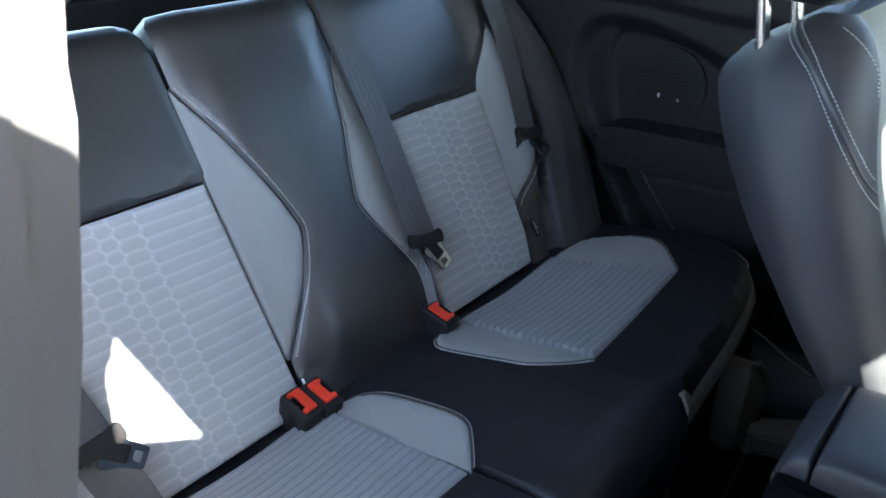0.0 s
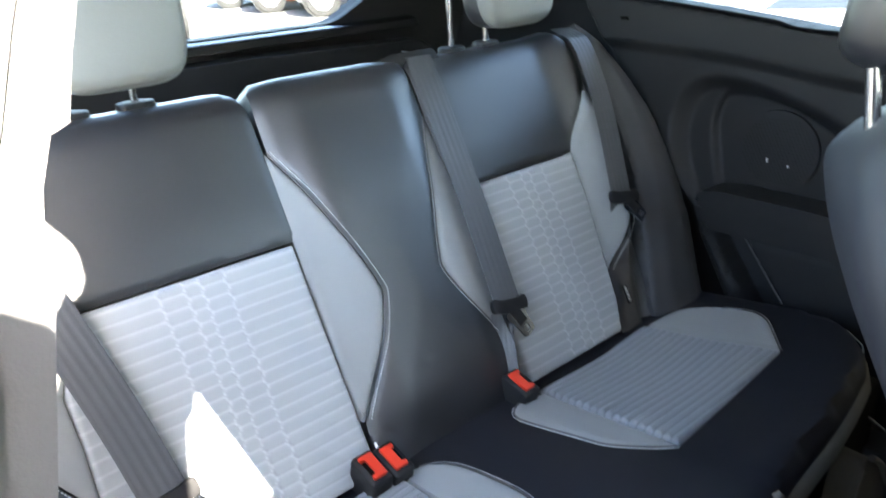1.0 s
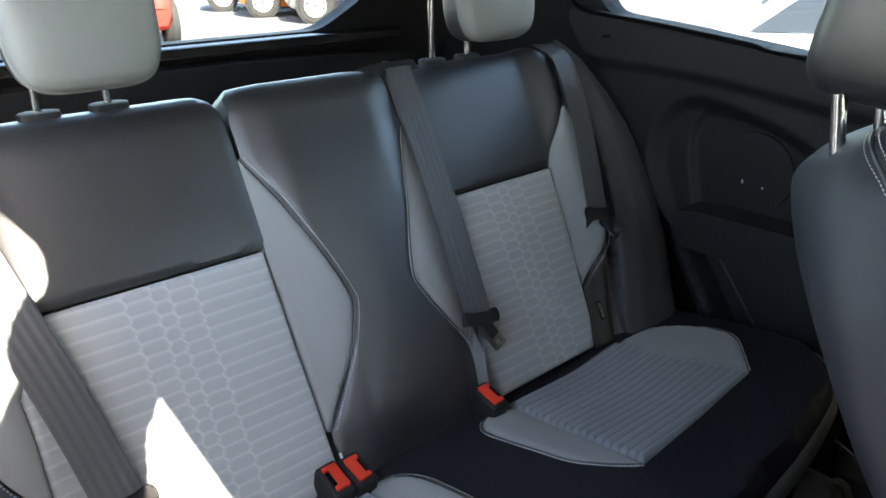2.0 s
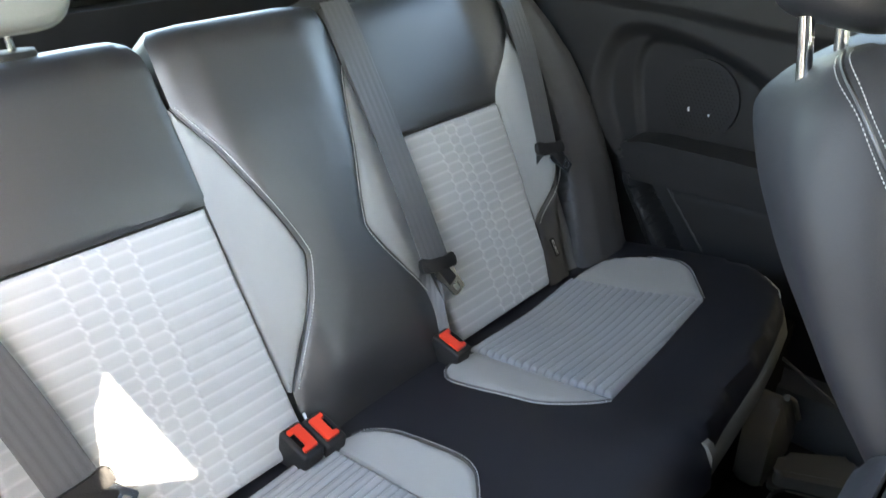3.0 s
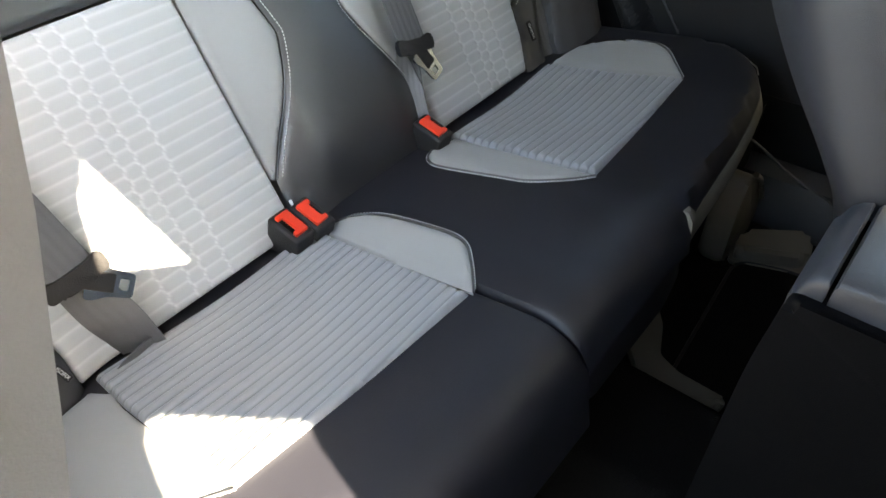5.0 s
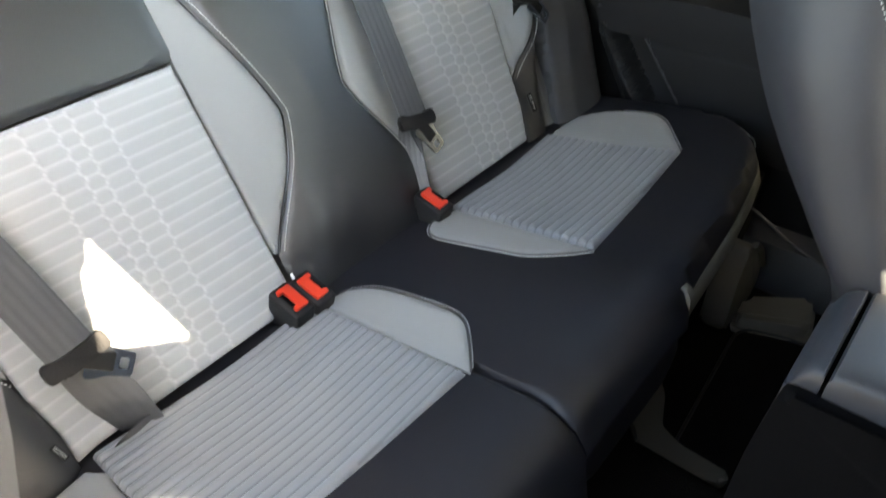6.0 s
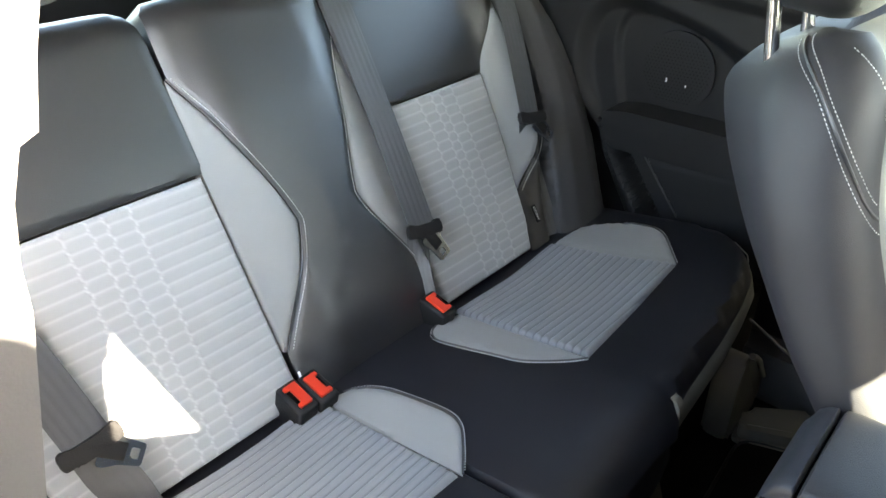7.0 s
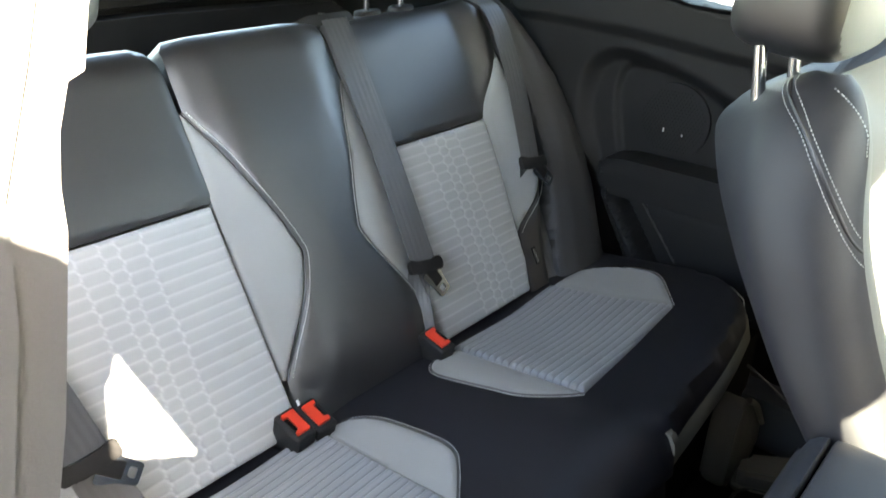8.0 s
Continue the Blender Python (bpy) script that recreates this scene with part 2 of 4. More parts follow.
def box(lo, hi, bevel=0.0, m=None, segments=2):
    bm = bmesh.new()
    bmesh.ops.create_cube(bm, size=1)
    for v in bm.verts:
        v.co = Vector([lo[i] + (v.co[i] + 0.5) * (hi[i] - lo[i]) for i in range(3)])
    if bevel:
        bmesh.ops.bevel(bm, geom=bm.edges[:], offset=bevel, segments=segments, profile=0.5, affect="EDGES")
    if m is not None:
        bmesh.ops.transform(bm, matrix=m, verts=bm.verts)
    return bm


def prism(outline, place, lo, hi, bevel=0.0, segments=2):
    """An outline pushed through a thickness, from lo to hi. place(u, v, w) gives the corners."""
    bm = bmesh.new()
    a = [bm.verts.new(place(q[0], q[1], lo)) for q in outline]
    b = [bm.verts.new(place(q[0], q[1], hi)) for q in outline]
    n = len(a)
    bm.faces.new(a[::-1])
    bm.faces.new(b)
    for k in range(n):
        bm.faces.new((a[k], a[(k + 1) % n], b[(k + 1) % n], b[k]))
    if bevel:
        rims = [e for e in bm.edges if len({v in a for v in e.verts}) == 1]
        bmesh.ops.bevel(bm, geom=rims, offset=bevel, segments=segments, profile=0.5, affect="EDGES")
    return bm


def sheet(outline, holes, place, lo, hi, step=0.03):
    """A wall with openings, from lo to hi through its thickness."""
    loops = [resample([Vector(q) for q in ring], step) for ring in [outline, *holes]]
    verts, edges, faces = [], [], []
    for ring in loops:
        k0 = len(verts)
        verts += ring
        edges += [(k0 + k, k0 + (k + 1) % len(ring)) for k in range(len(ring))]
        faces.append(list(range(k0, k0 + len(ring))))
    v2, e2, f2, _, _, forig = delaunay_2d_cdt(verts, edges, faces, 2, 1e-6)
    keep = [fc for fc, orig in zip(f2, forig) if orig == [0]]
    bm = bmesh.new()
    low = [bm.verts.new(place(q.x, q.y, lo)) for q in v2]
    for fc in keep:
        bm.faces.new([low[k] for k in fc])
    bmesh.ops.delete(bm, geom=[v for v in bm.verts if not v.link_faces], context="VERTS")
    geo = bmesh.ops.extrude_face_region(bm, geom=bm.faces[:])["geom"]
    shift = place(0, 0, hi) - place(0, 0, lo)
    bmesh.ops.translate(bm, vec=shift, verts=[g for g in geo if isinstance(g, bmesh.types.BMVert)])
    return bm


def rounded(points, radius, n=5):
    """An outline with its corners rounded."""
    p = [Vector(q) for q in points]
    out = []
    for i, q in enumerate(p):
        a, c = p[i - 1], p[(i + 1) % len(p)]
        r = radius[i] if isinstance(radius, (list, tuple)) else radius
        da, dc = (a - q), (c - q)
        ra, rc = min(r, da.length * 0.45), min(r, dc.length * 0.45)
        s, e = q + da.normalized() * ra, q + dc.normalized() * rc
        for k in range(n + 1):
            t = k / n
            out.append(s * (1 - t) ** 2 + q * 2 * t * (1 - t) + e * t * t)
    return out


def bulge(t):
    t = max(0.0, min(1.0, t))
    return t * t * (3 - 2 * t)


# ---- the rear seat ----
def back_height(x, s):
    """How far the backrest's padding stands out."""
    a = abs(x)
    mid = bulge((0.138 - a) / 0.075) * 0.023 * (1 - 0.35 * bulge((s - 0.33) / 0.14))
    low = 0.018 * bulge((0.06 - s) / 0.09) * bulge((0.138 - a) / 0.075)
    side = bulge((a - 0.385) / 0.07) * 0.020
    top = max(0.0, min(1.0, (s - 0.455) / 0.048))
    dent = 0.004 * math.exp(-((x + 0.106) / 0.006) ** 2 - ((s - 0.022) / 0.005) ** 2)
    scuff = 0.0016 * math.exp(-((x + 0.032) / 0.010) ** 2 - ((s - 0.086) / 0.006) ** 2)
    return mid - low - dent - scuff + side - 0.034 * (1 - math.sqrt(1 - top * top)) if top < 1 else mid + side - 0.034


def seat_height(x, d):
    """How far the cushion's padding stands up. The lip is soft in the middle and on the narrow side, and crisp on the wide side."""
    a = abs(x)
    hollow = -0.008 * math.exp(-((a - 0.26) / 0.10) ** 2) * bulge((0.28 - d) / 0.2)
    mid = 0.006 * bulge((0.12 - a) / 0.06)
    crisp = bulge((x - 0.118) / 0.03)
    run, fall = 0.062 - 0.034 * crisp, 0.05 - 0.028 * crisp
    lip = max(0.0, min(0.999, (d - front_edge(x) + run) / run))
    return hollow + mid - fall * (1 - math.sqrt(1 - lip * lip))


def front_edge(x):
    if x > 0:
        return float(np.interp(x, [0, 0.116, 0.138, 0.18, 0.305, 0.385, 0.46, 0.51, 0.548, 0.567, 0.58], [0.358, 0.358, 0.347, 0.342, 0.332, 0.321, 0.307, 0.285, 0.249, 0.206, 0.10]))
    return float(np.interp(-x, [0, 0.12, 0.30, 0.36, 0.43, 0.48, 0.526, 0.56, 0.58], [0.358, 0.358, 0.356, 0.347, 0.316, 0.29, 0.255, 0.187, 0.10]))


HOURGLASS = [(0.1265, 0.405), (0.101, 0.353), (0.083, 0.306), (0.062, 0.249), (0.0495, 0.208), (0.0485, 0.186), (0.070, 0.138), (0.104, 0.086), (0.129, 0.046)]
WAIST = [q.to_2d() for q in curve_points([(u, v, 0) for u, v in HOURGLASS], 8)]
WAIST_NEAR = [Vector((q.x + 0.0048 * (0.1345 - q.x) / 0.086, q.y)) for q in WAIST]
INSERT = [(0.137, 0.286), (0.390, 0.286), (0.385, 0.196), (0.376, 0.12), (0.367, 0.034), (0.352, -0.018), (0.137, -0.018)]
SHOULDER = [q.to_2d() for q in curve_points([(0.392, 0.289, 0), (0.405, 0.315, 0), (0.432, 0.352, 0), (0.4575, 0.392, 0)], 6)]
WING = [q.to_2d() for q in curve_points([(0.4575, 0.392, 0), (0.468, 0.32, 0), (0.474, 0.25, 0), (0.462, 0.18, 0), (0.433, 0.128, 0), (0.377, 0.084, 0)], 6)]


INSERT_NEAR = [(0.137, 0.286), (0.390, 0.286), (0.412, 0.250), (0.429, 0.210), (0.428, 0.16), (0.430, 0.104), (0.428, 0.06), (0.421, 0.013), (0.422, -0.018), (0.137, -0.018)]
WING_NEAR = [q.to_2d() for q in curve_points([(0.4575, 0.392, 0), (0.472, 0.33, 0), (0.480, 0.26, 0), (0.479, 0.20, 0), (0.468, 0.150, 0), (0.447, 0.113, 0), (0.432, 0.086, 0)], 6)]


PITCH = 0.0156


def quilt(centre, sign, lowest, rows, relief, seed, groove, ribs=0.0):
    """Quilting in columns that step by half a row: small honeycomb cells in the middle, longer ones beside them, ribs out to the sides."""
    rng = random.Random(seed)
    cuts = [-0.30, 0.30] if ribs else [-0.30, -0.034, -0.005, 0.013, 0.042, 0.30]
    pitch = ribs or PITCH
    half = pitch / 2
    cell = []
    for c, (a, b) in enumerate(zip(cuts, cuts[1:])):
        for r in range(-1, rows):
            sway = 0.0008 * math.sin(r * 0.9 + c) + rng.uniform(-0.0005, 0.0005)
            lo, hi = a + 0.95 * half + sway, b - 0.95 * half + sway
            mid = (lo + hi) / 2
            cell.append((min(lo, mid), max(hi, mid), lowest + r * pitch + (c % 2) * half))
    cell = np.array(cell)

    def press(points, e):
        p = np.array(points)
        p[:, 0] = sign * (p[:, 0] - centre)
        res = np.zeros(len(p))
        for k in range(0, len(p), 1500):
            q = p[k:k + 1500]
            du = np.maximum(np.maximum(cell[:, 0] - q[:, :1], q[:, :1] - cell[:, 1]), 0)
            d = np.partition(np.sqrt(du ** 2 + (q[:, 1:2] - cell[:, 2]) ** 2), 1, axis=1)
            res[k:k + 1500] = 1 - np.clip((d[:, 1] - d[:, 0]) / groove, 0, 1)
        # Ribs lie flatter towards the middle of the cushion.
        relief_scale = 1 - 0.7 * np.exp(-(p[:, 0] / 0.085) ** 2 - ((p[:, 1] - 0.150) / 0.075) ** 2) if ribs else 1.0
        return relief_scale * relief * (1 - res ** 2) * np.clip(e / 0.004, 0, 1), np.clip(res * groove - groove + 0.0062, 0, 1) ** 2.5 / 0.0062 ** 2.5

    return press


def quilted(outline, place, height, sign, relief, seed, groove, step=0.0026, ribs=0.0):
    """A panel with quilting pressed into it."""
    vs = [q[1] for q in outline]
    rows = int((max(vs) - min(vs)) / (ribs or PITCH)) + 3
    return panel(outline, place, height, step=step, round_edge=0.006, drop=0.004, skirt=0.012, quilt=quilt(sign * 0.267, sign, min(vs) + step / 2 - (0 if ribs else 0.55 * PITCH), rows, relief, seed, groove, ribs))


def mirror(points, sign):
    return [(sign * q[0], q[1]) for q in points]


def soft(base):
    return lambda u, v, e: base(u, v) + 0.003 * min(1, e / 0.05)


def outer_panels(seat, sign, seed):
    """The sitting place's panels, which the two sides have alike."""
    part("top_panel", panel(mirror([(0.130, 0.2895), *[q[:] for q in SHOULDER], (0.463, 0.43), (0.455, 0.468), (0.435, 0.502), *([(0.130, 0.502)] if sign > 0 else [(0.175, 0.502), (0.152, 0.498), (0.138, 0.487), (0.131, 0.470), (0.129, 0.450)])], sign), on_back, soft(back_height), skirt=0.06, step=0.009), LEATHER, seat, "smooth black leather top panel")
    wing = WING if sign > 0 else WING_NEAR
    ins = quilted(mirror(INSERT if sign > 0 else INSERT_NEAR, sign), on_back, lambda u, v, e: back_height(u, v) + 0.004 * min(1, e / 0.07), sign, 0.0020, seed, 0.0064, PITCH / 6)
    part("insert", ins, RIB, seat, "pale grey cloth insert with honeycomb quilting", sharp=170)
    part("bolster", panel(mirror([*[q[:] for q in SHOULDER][::-1], *([(0.3865, 0.196), (0.378, 0.12)] if sign > 0 else [(0.4135, 0.250), (0.4305, 0.210), (0.4295, 0.16), (0.4315, 0.104)]), *[q[:] for q in wing][::-1]], sign), on_back, soft(back_height), step=0.007), GREY, seat, "plain grey cloth wing")
    inside = [(0.3775, 0.081), (0.435, 0.125), (0.4645, 0.18), (0.4765, 0.25), (0.4705, 0.32)] if sign > 0 else [(0.434, 0.082), (0.449, 0.110), (0.470, 0.147), (0.4815, 0.20), (0.4825, 0.26), (0.4745, 0.33)]
    part("side_panel", panel(mirror([*inside, (0.460, 0.393), (0.465, 0.43), (0.457, 0.47), (0.490, 0.47), (0.500, 0.40), *([(0.500, 0.30), (0.480, 0.22), (0.450, 0.15), (0.428, 0.09), (0.412, 0.03), (0.402, -0.035)] if sign > 0 else [(0.500, -0.035)]), *([(0.353, -0.035), (0.3685, 0.034)] if sign > 0 else [(0.424, -0.035), (0.423, 0.013), (0.430, 0.06)])], sign), on_back, soft(back_height), step=0.008, skirt=0.06), LEATHER, seat)
    line = [on_back(sign * (q.x + 0.001), q.y - 0.005, back_height(q.x, q.y) + 0.0035) for q in wing[20:]]
    part("stitching", stitches(line, normal=BACK_N), THREAD, seat)


wide = thing("folding_rear_seat", "wide rear backrest section in black leather and grey cloth", "car seat", "rear seat backrests", at=(0.17, 0.12, 0.3))
narrow = thing("folding_rear_seat", "narrow rear backrest section in black leather and quilted grey cloth", "car seat", "rear seat backrests", at=(-0.3, 0.12, 0.3))
part("body", prism(rounded([(-0.120, -0.05), (0.400, -0.05), (0.412, 0.03), (0.450, 0.15), (0.497, 0.26), (0.497, 0.40), (0.44, 0.492), (-0.120, 0.492)], 0.02), on_back, -0.11, -0.030, 0.012), LEATHER, wide)
part("body", prism(rounded([(-0.130, -0.05), (-0.500, -0.05), (-0.500, 0.40), (-0.44, 0.492), (-0.165, 0.492), (-0.132, 0.46)], 0.02), on_back, -0.11, -0.030, 0.012), LEATHER, narrow)
outer_panels(wide, 1, 3)
outer_panels(narrow, -1, 5)
centre = [(-0.106, 0.502), (-0.120, 0.485), (-0.1235, 0.45), (-0.1245, 0.409), *[(-q.x, q.y) for q in WAIST_NEAR[1:]], (-0.132, 0.02), (-0.132, -0.04), (0.122, -0.04), (0.126, 0.02), *[q[:] for q in WAIST[::-1]], (0.1275, 0.502)]
part("centre_panel", panel(centre, on_back, soft(back_height), skirt=0.06, step=0.007), LEATHER, wide, "waisted black leather centre panel")
for sign, waist in ((-1, WAIST_NEAR), (1, WAIST)):
    edge = [(sign * (q.x + 0.0015), q.y) for q in waist]
    part("bolster", panel([*edge, (sign * 0.1345, 0.05), (sign * 0.1345, 0.20), (sign * 0.1335, 0.30), (sign * 0.129, 0.398)], on_back, soft(back_height), step=0.006), GREY, wide, "plain grey cloth wing")
    rim = [on_back(sign * (q.x + 0.0005), q.y, back_height(q.x, q.y) - 0.0012) for q in waist]
    part("piping", tube(rim, 0.0012, 6), LEATHER, wide)
    line = [on_back(sign * (q.x - 0.0042), q.y - 0.001, back_height(q.x - 0.004, q.y) + 0.0020) for q in waist]
    part("stitching", stitches(line, normal=BACK_N), THREAD, wide)


def child_seat_label(seat, place, turn, size=1.0):
    """A small black label with the word that marks the child seat's anchor, set upright."""
    at = Matrix.Translation(place) @ Matrix((Vector((1, 0, 0)), BACK_U, BACK_N)).transposed().to_4x4() @ Matrix.Rotation(radians(turn), 4, "Z") @ Matrix.Scale(size, 4)
    tag = part("label", box((-0.0055, -0.0155, 0), (0.0055, 0.0155, 0.0012), 0.0004, at), PLASTIC, seat, "small black side label")
    words = bpy.data.curves.new("lettering", "FONT")
    words.body, words.size, words.align_x, words.align_y = "ISOFIX", 0.0085, "CENTER", "CENTER"
    text = new("lettering", words)
    text_mesh = bpy.data.meshes.new_from_object(text)
    bpy.data.objects.remove(text)
    text_bm = bmesh.new()
    text_bm.from_mesh(text_mesh)
    bmesh.ops.transform(text_bm, matrix=at @ Matrix.Translation((0, 0, 0.0016)) @ Matrix.Rotation(radians(-90), 4, "Z"), verts=text_bm.verts)
    part("lettering", text_bm, LABEL, tag, "white woven lettering", smooth=False)


child_seat_label(wide, on_back(0.382, 0.034, 0.010), 0)
child_seat_label(narrow, on_back(-0.432, 0.004, 0.018), 15, 0.62)
part("loop", box((-0.0018, -0.0055, 0), (0.0018, 0.0055, 0.002), 0.0006, Matrix.Translation(on_back(-0.135, 0.016, 0.012)) @ Matrix((Vector((1, 0, 0)), BACK_U, BACK_N)).transposed().to_4x4()), LABEL, wide, "small white cloth loop")

# The cushion, split like the backrest.
CUSHION_IN = [q.to_2d() for q in curve_points([(0.100, 0.006, 0), (0.066, 0.016, 0), (0.050, 0.036, 0), (0.051, 0.066, 0), (0.062, 0.130, 0), (0.070, 0.168, 0), (0.092, 0.199, 0), (0.124, 0.232, 0)], 6)]
CUSHION_OUT = [q.to_2d() for q in curve_points([(0.408, 0.212, 0), (0.455, 0.178, 0), (0.497, 0.145, 0), (0.514, 0.112, 0), (0.505, 0.058, 0), (0.468, 0.010, 0), (0.405, 0.000, 0), (0.386, 0.004, 0)], 6)]


CUSHION_NEAR = [q.to_2d() for q in curve_points([(0.112, 0.006, 0), (0.090, 0.020, 0), (0.073, 0.050, 0), (0.066, 0.090, 0), (0.062, 0.150, 0), (0.069, 0.181, 0), (0.090, 0.205, 0), (0.124, 0.234, 0)], 6)]


def cushion_panels(seat, sign, seed):
    inner = CUSHION_IN if sign > 0 else CUSHION_NEAR
    top = lambda u, v, e: seat_height(u, v) + 0.006
    pad = [(0.1275, 0.002), (0.383, -0.002), (0.386, 0.05), (0.389, 0.12), (0.405, 0.2115), (0.26, 0.222), (0.1275, 0.230)]
    outer, rim = CUSHION_OUT, [(0.3855, 0.02), (0.3875, 0.05), (0.3905, 0.12)]
    if sign < 0:
        pad[0] = (0.1275, -0.006)
        pad[1:5] = [(0.411, -0.012), (0.414, 0.05), (0.413, 0.12), (0.409, 0.2105)]
        outer, rim = [q for q in CUSHION_OUT if q.x > 0.4155 or q.y > 0.15], [(0.4125, 0.02), (0.4155, 0.05), (0.4145, 0.12)]
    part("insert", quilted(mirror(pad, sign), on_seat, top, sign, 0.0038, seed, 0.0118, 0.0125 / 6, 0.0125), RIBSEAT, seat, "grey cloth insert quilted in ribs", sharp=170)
    part("bolster", panel(mirror([*[q[:] for q in inner], (0.1262, 0.10), (0.1262, 0.012)], sign), on_seat, top, step=0.006), GREY, seat, "plain grey cloth wing")
    part("bolster", panel(mirror([*[q[:] for q in outer], *rim], sign), on_seat, top, step=0.007), GREY, seat, "plain grey cloth wing")
    for run in (inner[3:], CUSHION_OUT[:24]):
        away = -1 if run[0].x < 0.2 else 1
        part("piping", tube([on_seat(sign * (q.x + away * 0.001), q.y, seat_height(q.x, q.y) + 0.004) for q in run], 0.0012, 6), LEATHER, seat)
        part("stitching", stitches([on_seat(sign * (q.x + away * 0.0045), q.y, seat_height(q.x, q.y) + 0.0035) for q in run], normal=SEAT_N), THREAD, seat)


def cushion_outline(x0, x1):
    n = 40
    xs = [x0 + (x1 - x0) * k / n for k in range(n + 1)]
    return [(x0, -0.06), *[(x, front_edge(x)) for x in xs], (x1, -0.06)]


wide_seat = thing("rear_seat_cushion", "wide rear seat cushion in black leather and grey ribbed cloth", "car seat", "rear seat cushions", at=(0.2, -0.18, 0.2))
narrow_seat = thing("rear_seat_cushion", "narrow rear seat cushion in black leather and grey ribbed cloth", "car seat", "rear seat cushions", at=(-0.35, -0.18, 0.2))
for seat, x0, x1, sign, seed in ((wide_seat, -0.1115, 0.575, 1, 11), (narrow_seat, -0.575, -0.1145, -1, 12)):
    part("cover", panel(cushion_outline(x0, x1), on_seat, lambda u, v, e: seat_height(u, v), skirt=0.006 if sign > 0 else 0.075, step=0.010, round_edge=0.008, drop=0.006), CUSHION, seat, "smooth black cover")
    cushion_panels(seat, sign, seed)
EDGE = [(x, front_edge(x)) for x in np.linspace(0.140, 0.578, 40)]
skirt = bmesh.new()
rings = []
for x, d in EDGE:
    lean = 0.006 * bulge((x - 0.14) / 0.05)
    rings.append([skirt.verts.new(on_seat(x, d - back, h)) for back, h in ((0.020, -0.024), (0.004, -0.029), (-lean * 0.6, -0.038), (-lean, -0.052), (-lean * 0.3, -0.066), (0.020, -0.076), (0.060, -0.076), (0.060, -0.024))])
for r, t in zip(rings, rings[1:]):
    for k in range(8):
        skirt.faces.new((r[k], r[(k + 1) % 8], t[(k + 1) % 8], t[k]))
skirt.faces.new(rings[0])
skirt.faces.new(rings[-1][::-1])
part("valance", skirt, SKIRT, wide_seat, "beige cloth skirt under the front edge")
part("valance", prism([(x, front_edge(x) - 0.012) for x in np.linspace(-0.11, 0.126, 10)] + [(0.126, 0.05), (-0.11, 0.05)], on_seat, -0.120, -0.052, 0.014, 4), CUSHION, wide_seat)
part("end_cap", prism(rounded([(0.330, -0.018), (0.347, -0.016), (0.353, -0.030), (0.352, -0.052), (0.340, -0.082), (0.336, -0.050)], 0.004), lambda u, v, w: on_seat(w, u, v), 0.127, 0.139, 0.003), SKIRT, wide_seat, "pale rounded end of the padding")
# White block in place of a small sun glint under the cushion.
part("clip", box((0.131, -0.345, 0.269), (0.137, -0.339, 0.279), 0.0015), LABEL, wide_seat, "small white painted glint under the cushion")
part("seam", tube([on_seat(x, d - 0.0035, seat_height(x, d - 0.0035) - 0.0002) for x, d in EDGE[31:]], 0.0008, 6), THREAD, wide_seat, "pale edge seam")


